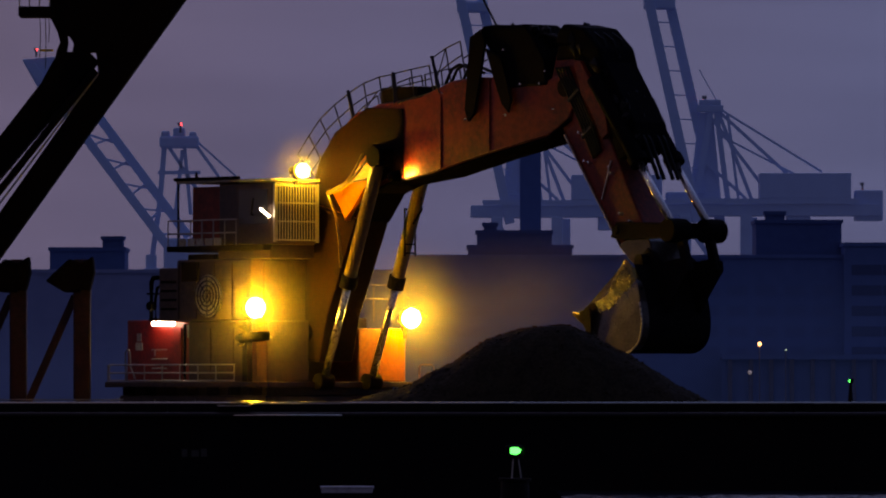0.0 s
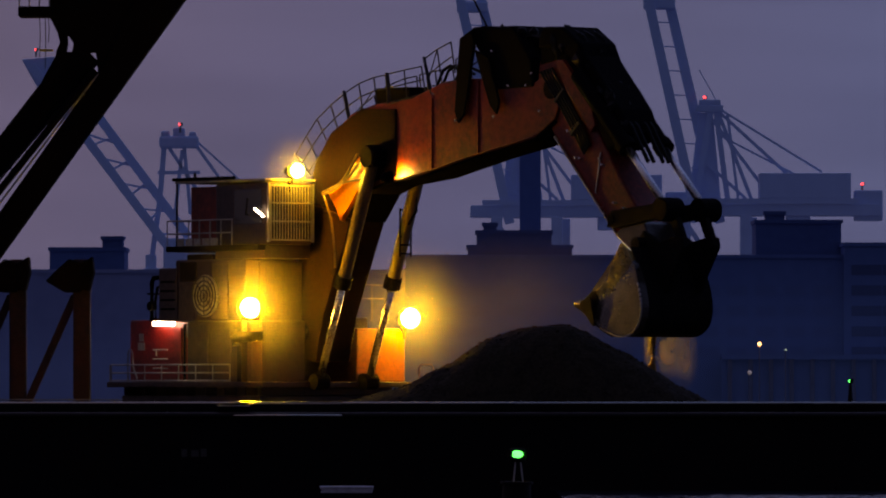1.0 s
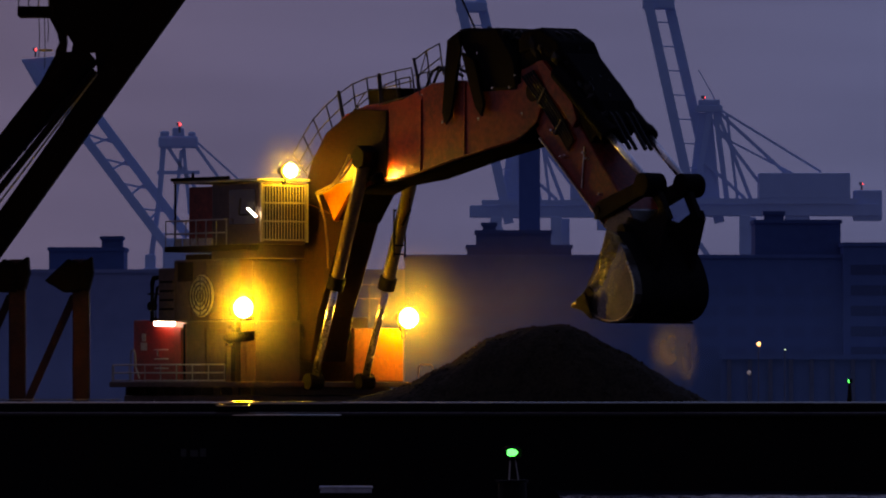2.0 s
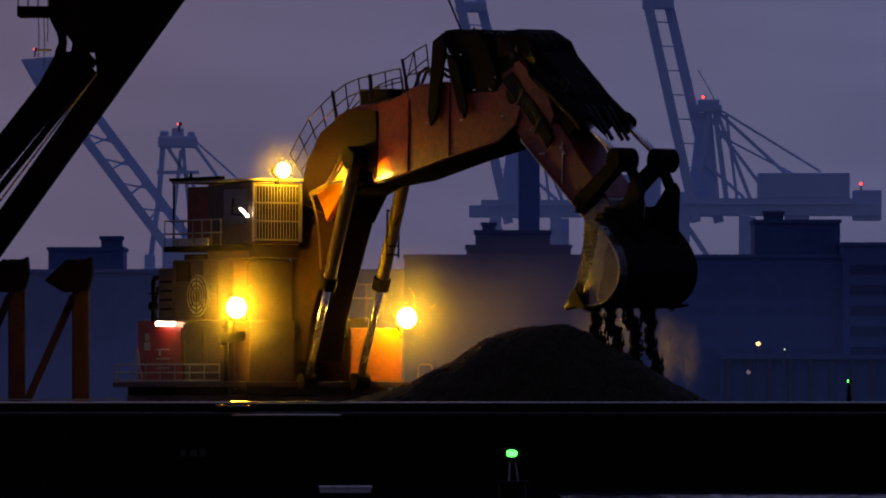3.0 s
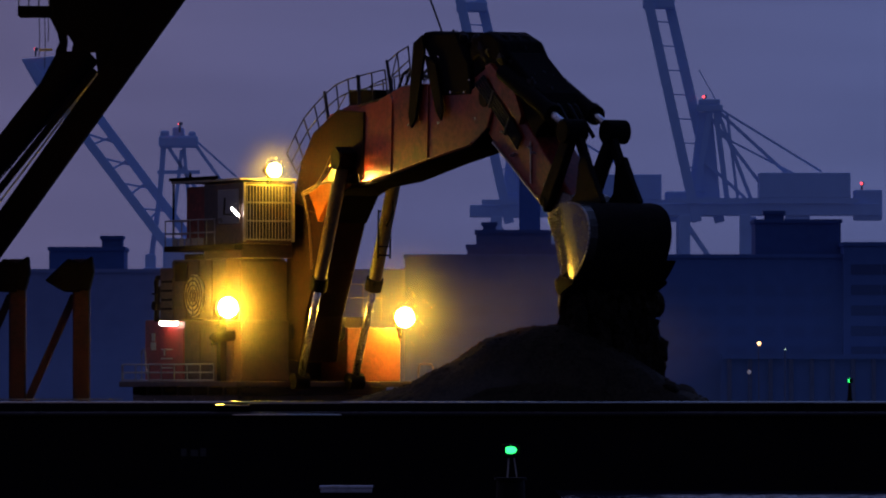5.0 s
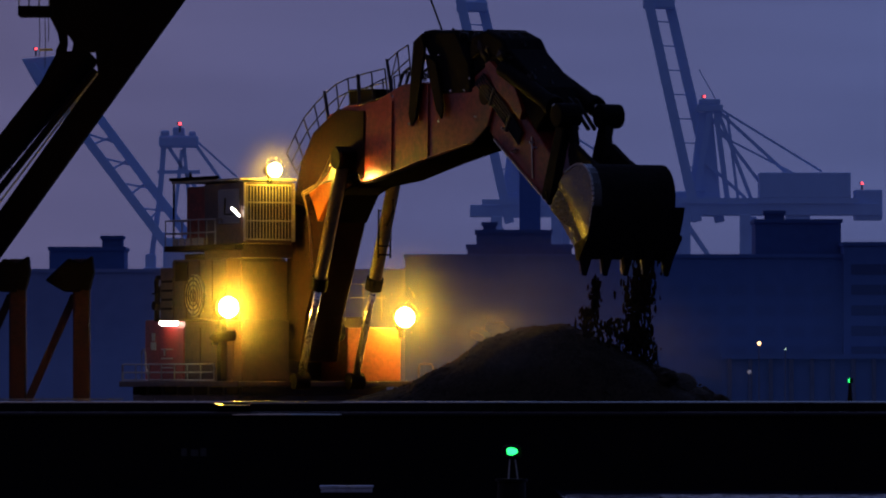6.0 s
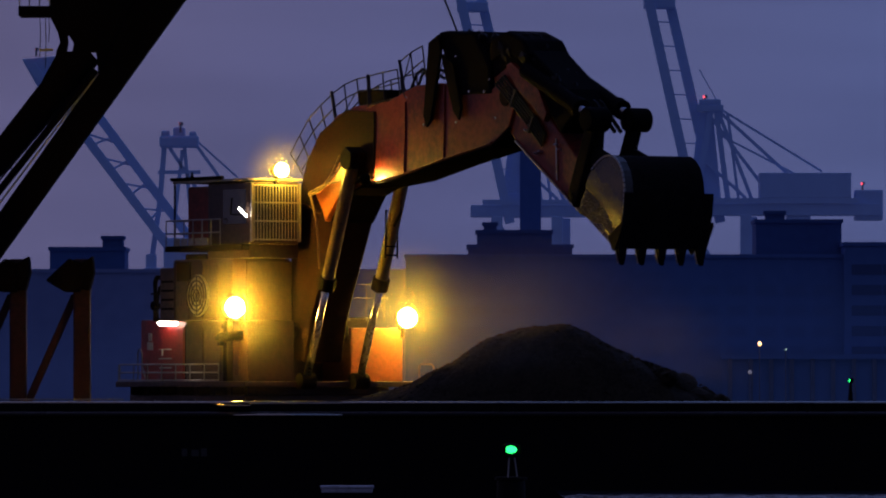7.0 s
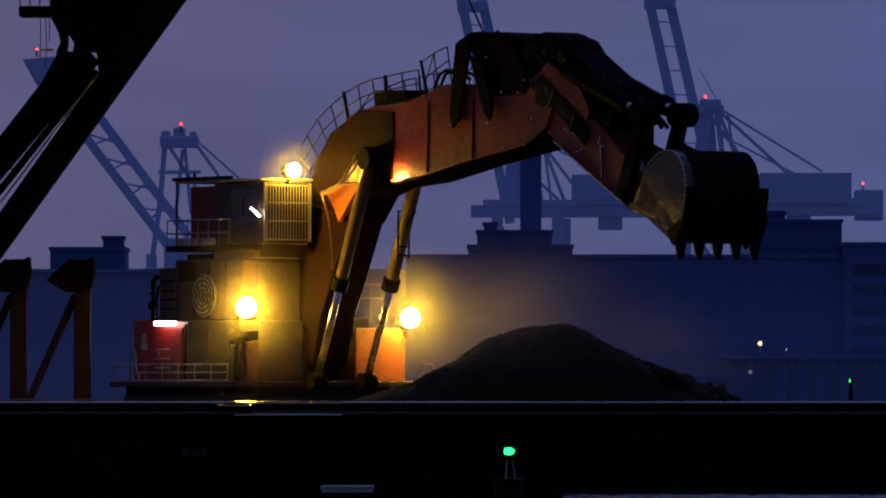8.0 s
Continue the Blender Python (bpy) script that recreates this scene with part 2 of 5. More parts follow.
def tube(bm, pts, r, n=6):
    """A hose or rail through the points."""
    pts = [Vector(p) for p in pts]
    rings = []
    for i, p in enumerate(pts):
        d = (pts[min(i + 1, len(pts) - 1)] - pts[max(i - 1, 0)]).normalized()
        q = d.to_track_quat("Z", "Y").to_matrix()
        rings.append([bm.verts.new(p + q @ Vector((r * math.cos(2 * math.pi * k / n), r * math.sin(2 * math.pi * k / n), 0))) for k in range(n)])
    for a, b in zip(rings, rings[1:]):
        for k in range(n):
            bm.faces.new((a[k], a[(k + 1) % n], b[(k + 1) % n], b[k]))
    bm.faces.new(rings[0][::-1])
    bm.faces.new(rings[-1])
    return bm


def tubed(pts, r, n=6):
    return tube(bmesh.new(), pts, r, n)


def sleeved(x0, x1, r, n=24):
    """An open tube along x with a thin wall."""
    b = bmesh.new()
    rings = [[b.verts.new((x, k * math.cos(a), k * math.sin(a))) for a in np.linspace(0, 2 * math.pi, n, endpoint=False)] for x, k in ((x0, r), (x1, r), (x1, r * 0.93), (x0, r * 0.93))]
    for p, q in zip(rings, rings[1:]):
        for i in range(n):
            b.faces.new((p[i], p[(i + 1) % n], q[(i + 1) % n], q[i]))
    return b


def sag(p, q, drop, n=10):
    p, q = Vector(p), Vector(q)
    return [p.lerp(q, i / n) - Vector((0, 0, drop * 4 * (i / n) * (1 - i / n))) for i in range(n + 1)]


def beam(bm, p, q, w, h):
    """A rectangular bar from p to q."""
    p, q = Vector(p), Vector(q)
    d = q - p
    m = Matrix.Translation((p + q) / 2) @ d.to_track_quat("Z", "Y").to_matrix().to_4x4() @ Matrix.Diagonal((w, h, d.length, 1))
    bmesh.ops.create_cube(bm, size=1.0, matrix=m)
    return bm


def beamed(p, q, w, h):
    return beam(bmesh.new(), p, q, w, h)


def lump(bm, centre, size, seed, sub=2, rough=0.35):
    ret = bmesh.ops.create_icosphere(bm, subdivisions=sub, radius=1.0)
    for v in ret["verts"]:
        k = 1 + rough * noise.noise(v.co * 1.7 + Vector((seed * 7.3, seed * 3.1, 0))) + 0.4 * rough * noise.noise(v.co * 5.1 + Vector((seed, 0, seed)))
        v.co = Vector(centre) + Vector([c * s * k for c, s in zip(v.co, size)])
    return bm


# ---- water and far shore ----
bm = bmesh.new()
xs = [-4000, -600, -150, -40, 0] + list(np.linspace(3.0, 20.0, 130)) + [40, 150, 600, 4000]
ys = [-400, -250, -120] + list(np.linspace(-74, -44, 180)) + [-30, 100, 500, 1500, 4600]


def wave(x, y):
    """Small harbour chop in the open water beside the float."""
    if not (3.0 < x < 20.0 and -74 < y < -44):
        return 0.0
    edge = min(1.0, (x - 3.0) / 1.5, (20.0 - x) / 1.5, (y + 74) / 3, (-44 - y) / 3)
    return edge * (0.10 * noise.noise(Vector((x * 0.5, y * 0.9, 4.0))) + 0.05 * noise.noise(Vector((x * 1.3, y * 2.2, 9.0))))


grid = [[bm.verts.new((x, y, wave(x, y))) for x in xs] for y in ys]
for j in range(len(ys) - 1):
    for i in range(len(xs) - 1):
        bm.faces.new((grid[j][i], grid[j][i + 1], grid[j + 1][i + 1], grid[j + 1][i]))
tagged(part("water", bm, WATER), "dark rippled harbour water at dusk", "water", kind="structure")

tagged(part("quay", boxed((-700, 850, -2), (700, 3000, 1.6)), QUAY), "grey concrete quay on the far shore", "quay", kind="structure")


# ---- dusk haze over the harbour ----
def haze_bank(y, half, height, density, colour, label):
    """A wide, slightly bowed layer of thin haze that thins out upwards."""
    m = bpy.data.materials.new("harbour_haze")
    m.use_nodes = True
    n, l = m.node_tree.nodes, m.node_tree.links
    n.clear()
    out, mix, clear = n.new("ShaderNodeOutputMaterial"), n.new("ShaderNodeMixShader"), n.new("ShaderNodeBsdfTransparent")
    back, fwd, both = n.new("ShaderNodeBsdfDiffuse"), n.new("ShaderNodeBsdfTranslucent"), n.new("ShaderNodeMixShader")
    back.inputs["Color"].default_value = fwd.inputs["Color"].default_value = (*colour, 1)
    both.inputs[0].default_value = 0.7
    l.new(back.outputs[0], both.inputs[1])
    l.new(fwd.outputs[0], both.inputs[2])
    tc, sep, puff = n.new("ShaderNodeTexCoord"), n.new("ShaderNodeSeparateXYZ"), n.new("ShaderNodeTexNoise")
    l.new(tc.outputs["Object"], sep.inputs[0])
    l.new(tc.outputs["Object"], puff.inputs["Vector"])
    puff.inputs["Scale"].default_value, puff.inputs["Detail"].default_value = 1.6 / height, 3
    rise = n.new("ShaderNodeMapRange")
    rise.interpolation_type = "SMOOTHSTEP"
    rise.inputs["From Min"].default_value, rise.inputs["From Max"].default_value = 0.15 * height, height
    rise.inputs["To Min"].default_value, rise.inputs["To Max"].default_value = density, 0.0
    l.new(sep.outputs["Z"], rise.inputs["Value"])
    vary = n.new("ShaderNodeMapRange")
    vary.inputs["From Min"].default_value, vary.inputs["From Max"].default_value = 0.3, 0.7
    vary.inputs["To Min"].default_value, vary.inputs["To Max"].default_value = 0.75, 1.1
    l.new(puff.outputs["Fac"], vary.inputs["Value"])
    mul = n.new("ShaderNodeMath")
    mul.operation = "MULTIPLY"
    l.new(rise.outputs["Result"], mul.inputs[0])
    l.new(vary.outputs["Result"], mul.inputs[1])
    l.new(mul.outputs[0], mix.inputs[0])
    l.new(clear.outputs[0], mix.inputs[1])
    l.new(both.outputs[0], mix.inputs[2])
    l.new(mix.outputs[0], out.inputs[0])
    b = bmesh.new()
    cols = [[b.verts.new((half * u, 0.04 * half * (1 - u * u) + 0.02 * half * noise.noise(Vector((3 * u, k, y))), height * k / 6)) for k in range(7)] for u in np.linspace(-1, 1, 25)]
    for p, q in zip(cols, cols[1:]):
        for k in range(6):
            b.faces.new((p[k], q[k], q[k + 1], p[k + 1]))
    ob = part("haze", b, m, None, smooth=True)
    ob.location = (0, y, 0)
    return tagged(ob, label, "haze", "harbour haze", "stuff")


haze_bank(1180, 420, 150, 0.3, (0.68, 0.82, 1.0), "thin blue dusk haze hanging before the far cranes")
haze_bank(640, 300, 26, 0.16, (0.35, 0.62, 0.95), "low dusk haze lying over the far water")


# ---- far shore: buildings ----
def office_block(name, label, x0, x1, y0, y1, z1, material, storey=3.4, bay=3.2, windows=True, first=2, glass=None, fill=0.72):
    """A plain block with parapet, and window bands set back in its front."""
    t = thing(name, label, "building")
    part("wall", boxed((x0, y0, 1.6), (x1, y1, z1)), material, t)
    part("parapet", boxed((x0 - 0.25, y0 - 0.25, z1), (x1 + 0.25, y1 + 0.25, z1 + 0.6)), material, t)
    if windows:
        n = int((z1 - 4) / storey)
        cols = max(1, int((x1 - x0 - 1.5) / bay))
        step = (x1 - x0 - 1.5) / cols
        wm = bpy.data.meshes.new("window")
        b = bmesh.new()
        box(b, (0, -0.05, 0), (step * fill, 0.12, storey * 0.5))
        b.to_mesh(wm)
        b.free()
        wm.materials.append(glass or WINDOW)
        for j in range(first, n):
            for i in range(cols):
                w = new("window", wm)
                w.parent = t
                w.location = (x0 + 1.2 + i * step, y0, 2.6 + j * storey)
    return t


office_block("warehouse", "long flat-roofed haze-tinted blue-grey warehouse on the far quay", -110, -6.2, 884, 915, 23.4, FACADE_PALE, windows=False)
office_block("warehouse", "long flat-roofed haze-tinted blue-grey office building behind the quay", -6.2, 66.5, 882, 915, 25.8, FACADE, bay=4.6, first=2)
office_block("apartment_block", "tall haze-tinted blue-grey office wing with window bands", 66.5, 120, 880, 915, 27.8, FACADE, bay=5.2, first=2, glass=WINDOW_BAND, fill=0.97)
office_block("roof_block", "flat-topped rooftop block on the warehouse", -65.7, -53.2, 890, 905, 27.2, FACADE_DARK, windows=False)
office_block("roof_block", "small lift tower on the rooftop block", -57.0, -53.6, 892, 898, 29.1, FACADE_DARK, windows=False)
office_block("roof_block", "stepped haze-tinted slate-clad rooftop plant block", 4.2, 21.6, 890, 905, 27.6, FACADE_DARK, windows=False)
office_block("roof_block", "upper step of the haze-tinted slate-clad plant block", 5.7, 18.2, 892, 904, 30.1, FACADE_DARK, windows=False)
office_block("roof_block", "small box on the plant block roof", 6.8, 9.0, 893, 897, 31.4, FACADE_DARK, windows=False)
office_block("roof_block", "square haze-tinted slate-clad rooftop block", 52.3, 66.6, 890, 905, 31.8, FACADE_DARK, windows=False)
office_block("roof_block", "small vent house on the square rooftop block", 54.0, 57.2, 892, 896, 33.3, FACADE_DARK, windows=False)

# Guessed tower; its top is set to stay behind the boom in view.
tower = thing("stair_tower", "tall narrow haze-tinted blue-grey tower above the plant block", "tower")
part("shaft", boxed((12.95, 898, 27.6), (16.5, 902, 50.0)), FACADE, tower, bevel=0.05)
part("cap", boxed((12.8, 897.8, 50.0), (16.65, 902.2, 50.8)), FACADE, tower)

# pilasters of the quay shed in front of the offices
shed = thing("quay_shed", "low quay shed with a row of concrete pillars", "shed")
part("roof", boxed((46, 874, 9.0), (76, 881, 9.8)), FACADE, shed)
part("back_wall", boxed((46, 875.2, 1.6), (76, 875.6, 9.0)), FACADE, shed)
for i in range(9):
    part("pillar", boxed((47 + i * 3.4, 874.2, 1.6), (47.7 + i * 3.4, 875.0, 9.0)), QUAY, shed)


def street_lamp(x, y, h, glow, size, label):
    t = thing("street_lamp", label, "lamp", pose(x, y, 1.6))
    part("pole", rodded((0, 0, 0), (0, 0, h), 0.14, 0.09, 8), QUAY, t)
    part("arm", rodded((0, 0, h), (0, -0.8, h + 0.15), 0.07, None, 6), QUAY, t)
    b = bmesh.new()
    bmesh.ops.create_uvsphere(b, u_segments=12, v_segments=8, radius=size)
    bmesh.ops.translate(b, verts=b.verts, vec=(0, -0.9, h))
    part("lantern", b, glow, t, smooth=True)
    return t


street_lamp(51.9, 868, 9.9, STREET_GLOW, 0.34, "lit warm white street lamp on the far quay")
street_lamp(56.2, 868, 8.95, glowing("pale_green_lamp_lens", (0.6, 1.0, 0.85), 1), 0.12, "small lit greenish quay lamp")
street_lamp(50.2, 866, 5.2, glowing("pale_lamp_lens", (0.8, 0.75, 0.8), 0.12), 0.35, "dim white bollard lamp on the quay")


# ---- far shore: ship-to-shore cranes ----
def lantern_drum(parent, z0, z1, r, colour, gap=120, label="glowing green lens"):
    """A glowing bulb inside a turning sleeve with one open side, added to make it flash."""
    b = bmesh.new()
    bmesh.ops.create_uvsphere(b, u_segments=20, v_segments=12, radius=1.0)
    for v in b.verts:
        v.co = Vector((v.co.x * r * 0.62, v.co.y * r * 0.62, (z0 + z1) / 2 + v.co.z * (z1 - z0) * 0.46))
    part("lens", b, colour, parent, label, smooth=True)
    b = bmesh.new()
    turns = np.linspace(radians(-90 + gap / 2), radians(270 - gap / 2), 31)
    rings = [[b.verts.new((k * math.cos(a), k * math.sin(a), z)) for a in turns] for k, z in ((r, z0), (r, z1), (r * 0.94, z1), (r * 0.94, z0))]
    for p, q in zip(rings, rings[1:] + rings[:1]):
        for i in range(30):
            b.faces.new((p[i], p[i + 1], q[i + 1], q[i]))
    b.faces.new([g[0] for g in rings])
    b.faces.new([g[-1] for g in rings][::-1])
    return part("lantern_sleeve", b, BLACK, parent, "turning sleeve added to make the lamp flash")


def beacon(parent_pose, gap, size, label="red aviation beacon on the crane top"):
    """A lamp with a turning sleeve on a short stem."""
    t = thing("beacon", label, "lamp", parent_pose)
    part("base", rodded((0, 0, -size * 2.6), (0, 0, -size * 0.5), size * 0.35, None, 10), BLACK, t)
    return t, lantern_drum(t, -size * 0.5, size * 0.5, size * 0.9, RED_GLOW, gap, "glowing red lens")


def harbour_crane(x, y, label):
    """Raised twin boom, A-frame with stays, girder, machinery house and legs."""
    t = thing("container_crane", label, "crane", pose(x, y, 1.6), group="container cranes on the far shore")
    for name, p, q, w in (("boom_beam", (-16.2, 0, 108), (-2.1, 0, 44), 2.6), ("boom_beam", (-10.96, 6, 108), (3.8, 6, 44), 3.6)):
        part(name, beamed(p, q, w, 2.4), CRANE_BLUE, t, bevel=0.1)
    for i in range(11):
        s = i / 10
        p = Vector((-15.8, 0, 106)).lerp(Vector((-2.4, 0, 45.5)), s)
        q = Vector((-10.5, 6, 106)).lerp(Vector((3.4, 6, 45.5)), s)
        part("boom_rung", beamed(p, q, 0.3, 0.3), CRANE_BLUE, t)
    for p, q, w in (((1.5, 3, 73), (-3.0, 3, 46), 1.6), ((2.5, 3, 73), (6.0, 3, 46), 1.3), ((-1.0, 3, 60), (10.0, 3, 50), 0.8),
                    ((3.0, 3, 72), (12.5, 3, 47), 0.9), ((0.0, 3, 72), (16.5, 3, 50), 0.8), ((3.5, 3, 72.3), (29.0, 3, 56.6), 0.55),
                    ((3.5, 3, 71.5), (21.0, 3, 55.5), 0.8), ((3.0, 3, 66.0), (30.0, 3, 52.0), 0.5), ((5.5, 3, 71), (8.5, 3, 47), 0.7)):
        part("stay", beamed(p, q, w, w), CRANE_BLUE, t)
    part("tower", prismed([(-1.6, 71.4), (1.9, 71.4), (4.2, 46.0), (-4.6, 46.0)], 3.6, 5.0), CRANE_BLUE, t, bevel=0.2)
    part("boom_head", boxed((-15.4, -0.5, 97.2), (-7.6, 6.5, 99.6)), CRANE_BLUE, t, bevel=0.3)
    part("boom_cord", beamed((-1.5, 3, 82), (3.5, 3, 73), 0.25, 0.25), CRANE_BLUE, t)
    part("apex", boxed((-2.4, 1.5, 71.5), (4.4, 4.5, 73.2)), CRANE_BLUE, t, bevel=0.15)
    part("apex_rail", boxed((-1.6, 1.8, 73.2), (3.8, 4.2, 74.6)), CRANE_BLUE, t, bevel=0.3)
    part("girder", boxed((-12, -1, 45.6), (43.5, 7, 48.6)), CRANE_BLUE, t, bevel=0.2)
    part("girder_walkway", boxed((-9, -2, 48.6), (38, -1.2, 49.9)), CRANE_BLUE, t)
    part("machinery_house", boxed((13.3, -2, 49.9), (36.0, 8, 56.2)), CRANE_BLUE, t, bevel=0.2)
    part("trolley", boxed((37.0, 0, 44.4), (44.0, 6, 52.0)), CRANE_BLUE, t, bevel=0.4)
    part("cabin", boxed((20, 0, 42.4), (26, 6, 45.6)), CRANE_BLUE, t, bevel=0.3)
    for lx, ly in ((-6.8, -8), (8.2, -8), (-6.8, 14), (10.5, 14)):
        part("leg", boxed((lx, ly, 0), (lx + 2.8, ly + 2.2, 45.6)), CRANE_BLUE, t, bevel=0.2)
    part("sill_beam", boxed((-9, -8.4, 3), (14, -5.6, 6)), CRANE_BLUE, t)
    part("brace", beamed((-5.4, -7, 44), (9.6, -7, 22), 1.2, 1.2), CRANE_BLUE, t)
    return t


CR_X, CR_Y = 65.4, 1480.0
crane_a = harbour_crane(CR_X, CR_Y, "haze-tinted pale blue container crane with its boom raised")
crane_b = copy_thing(crane_a, pose(CR_X - 46.5, CR_Y + 15, 1.6))
crane_b["label"] = "haze-tinted pale blue container crane with raised boom behind the offices"


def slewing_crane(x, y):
    t = thing("container_crane", "haze-tinted pale blue harbour crane with a half-raised lattice boom", "crane", pose(x, y, 1.6))
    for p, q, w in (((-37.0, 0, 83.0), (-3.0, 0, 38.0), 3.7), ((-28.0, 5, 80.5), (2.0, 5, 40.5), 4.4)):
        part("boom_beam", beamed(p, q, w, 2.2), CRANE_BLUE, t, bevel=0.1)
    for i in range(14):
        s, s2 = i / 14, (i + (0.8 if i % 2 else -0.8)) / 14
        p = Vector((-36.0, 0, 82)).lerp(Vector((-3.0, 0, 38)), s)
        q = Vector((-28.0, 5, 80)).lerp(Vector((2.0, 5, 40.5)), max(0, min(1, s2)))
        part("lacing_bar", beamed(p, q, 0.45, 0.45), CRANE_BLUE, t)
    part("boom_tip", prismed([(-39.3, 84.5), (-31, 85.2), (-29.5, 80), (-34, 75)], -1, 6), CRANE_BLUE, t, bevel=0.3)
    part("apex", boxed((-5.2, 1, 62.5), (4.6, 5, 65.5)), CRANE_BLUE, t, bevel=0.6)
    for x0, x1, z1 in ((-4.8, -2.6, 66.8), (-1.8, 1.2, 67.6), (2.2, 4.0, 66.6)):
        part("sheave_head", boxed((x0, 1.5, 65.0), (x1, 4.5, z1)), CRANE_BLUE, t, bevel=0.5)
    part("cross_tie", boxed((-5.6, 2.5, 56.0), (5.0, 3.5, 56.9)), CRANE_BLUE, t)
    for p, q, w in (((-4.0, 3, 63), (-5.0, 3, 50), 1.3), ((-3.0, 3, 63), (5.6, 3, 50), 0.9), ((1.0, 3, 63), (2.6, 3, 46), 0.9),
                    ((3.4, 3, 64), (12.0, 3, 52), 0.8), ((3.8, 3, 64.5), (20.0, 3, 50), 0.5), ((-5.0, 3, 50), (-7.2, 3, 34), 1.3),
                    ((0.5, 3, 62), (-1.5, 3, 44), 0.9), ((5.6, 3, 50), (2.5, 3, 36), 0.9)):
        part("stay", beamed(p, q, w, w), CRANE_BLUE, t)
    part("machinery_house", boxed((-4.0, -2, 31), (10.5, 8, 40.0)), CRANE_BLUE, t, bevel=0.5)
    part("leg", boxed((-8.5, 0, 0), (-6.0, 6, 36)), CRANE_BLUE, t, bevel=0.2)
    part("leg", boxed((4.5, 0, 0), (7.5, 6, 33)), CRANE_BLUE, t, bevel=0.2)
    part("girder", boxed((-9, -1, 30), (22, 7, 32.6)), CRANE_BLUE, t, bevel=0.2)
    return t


slewing_crane(-65.4, 1480.0)
beacons = [beacon(pose(-65.2, 1478, 69.9), 186, 0.8), beacon(pose(-101.0, 1478, 88.5), 186, 0.7, "red beacon on the crane boom tip"),
           beacon(pose(65.2, 1482.5, 76.8), 212, 0.75), beacon(pose(104.4, 1482, 55.2), 212, 0.7, "red beacon on the crane girder end")]

# ---- dredger pontoon ----
pontoon = thing("dredger_pontoon", "dark steel dredger pontoon with worn deck", "barge")
part("hull", boxed((-60, -14, -1.0), (30, 16, 3.25)), HULL, pontoon, bevel=0.15)
part("deck", boxed((-59.8, -13.8, 3.254), (29.8, 15.8, 3.36)), DECK, pontoon)
part("gunwale", boxed((-60, -14.2, 3.0), (30, -13.85, 3.42)), HULL, pontoon, bevel=0.05)


def hopper_post(x, y):
    """An upright with a tilted trough head and a raking brace."""
    t = thing("steel_post", "red-brown steel post with a tilted trough head", "post", pose(x, y, 3.36), group="posts on the pontoon deck")
    part("post", boxed((-0.36, -0.36, 0), (0.38, 0.36, 6.36)), BROWN, t, bevel=0.06)
    part("foot_plate", boxed((-0.6, -0.6, 0), (0.62, 0.6, 0.12)), BROWN, t, bevel=0.02)
    part("trough", prismed([(-1.58, 5.41), (-0.55, 6.38), (0.0, 6.21), (0.0, 4.91), (-0.75, 4.91)], -0.7, 0.7), BLACK, t, bevel=0.08)
    part("trough_lip", prismed([(-0.05, 6.16), (0.5, 6.48), (0.56, 5.76), (0.36, 4.96), (-0.05, 5.06)], -0.72, 0.72), BLACK, t, bevel=0.06)
    part("brace", beamed((-0.3, 0, 4.76), (-2.35, 0, 0.1), 0.3, 0.34), BROWN, t, bevel=0.03)
    return t


post_a = hopper_post(-15.85, -2.0)
copy_thing(post_a, pose(-18.65, -2.0, 3.36))
copy_thing(post_a, pose(-21.45, -2.0, 3.36))
low_rail = thing("deck_rail", "thin galvanised rail along the pontoon deck", "railing")
for i in range(6):
    part("post", rodded((-19.6 + i * 1.75, -3, 3.36), (-19.6 + i * 1.75, -3, 3.56), 0.03, None, 6), GALV, low_rail)
part("rail", rodded((-19.8, -3, 3.56), (-14.0, -3, 3.56), 0.03, None, 6), GALV, low_rail)

# ---- black derrick legs beside the excavator ----
derrick = thing("derrick_boom", "black twin-leg steel derrick boom with a ladder between its legs", "crane boom")
LY0, LY1 = 5.4, 6.8
part("lower_leg", prismed([(-24.4, 3.36), (-19.94, 9.9), (-11.6, 21.55), (-8.0, 26.6), (-11.2, 27.0), (-15.46, 18.3), (-19.94, 11.96), (-26.0, 3.36)], LY0, LY1), BLACK, derrick, bevel=0.06)
part("upper_leg", prismed([(-30.5, 3.36), (-19.94, 13.56), (-15.5, 18.75), (-15.9, 19.2), (-17.4, 19.2), (-17.4, 19.05), (-18.08, 17.8), (-19.94, 15.4), (-31.8, 3.36)], LY0 + 0.1, LY1 - 0.1), BLACK, derrick, bevel=0.04)
part("gusset", prismed([(-15.5, 18.2), (-11.4, 23.0), (-10.5, 27.4), (-17.6, 27.4), (-17.7, 20.8), (-17.3, 20.0), (-16.85, 19.95), (-16.6, 19.55), (-16.68, 19.19), (-15.6, 19.19)], LY0 + 0.05, LY1 - 0.05), BLACK, derrick, bevel=0.03)
part("gusset_edge", prismed([(-17.4, 19.19), (-16.96, 19.19), (-16.9, 19.6), (-16.92, 20.05), (-17.32, 20.05), (-17.22, 19.6)], LY0 + 0.06, LY1 - 0.06), BLACK, derrick)
ladder = part("ladder", tubed([(-15.5, LY0 - 0.1, 18.2), (-20.5, LY0 - 0.1, 11.6), (-25.0, LY0 - 0.1, 5.6)], 0.05), GALV, derrick, "thin grey ladder")
part("pipe", tubed([(-15.6, LY0 - 0.15, 18.35), (-20.7, LY0 - 0.15, 11.95), (-26.0, LY0 - 0.15, 5.4)], 0.17, 8), BLACK, derrick)
part("ladder_rail", tubed([(-15.9, LY0 - 0.1, 18.2), (-20.7, LY0 - 0.1, 12.45)], 0.035), BLACK, derrick)
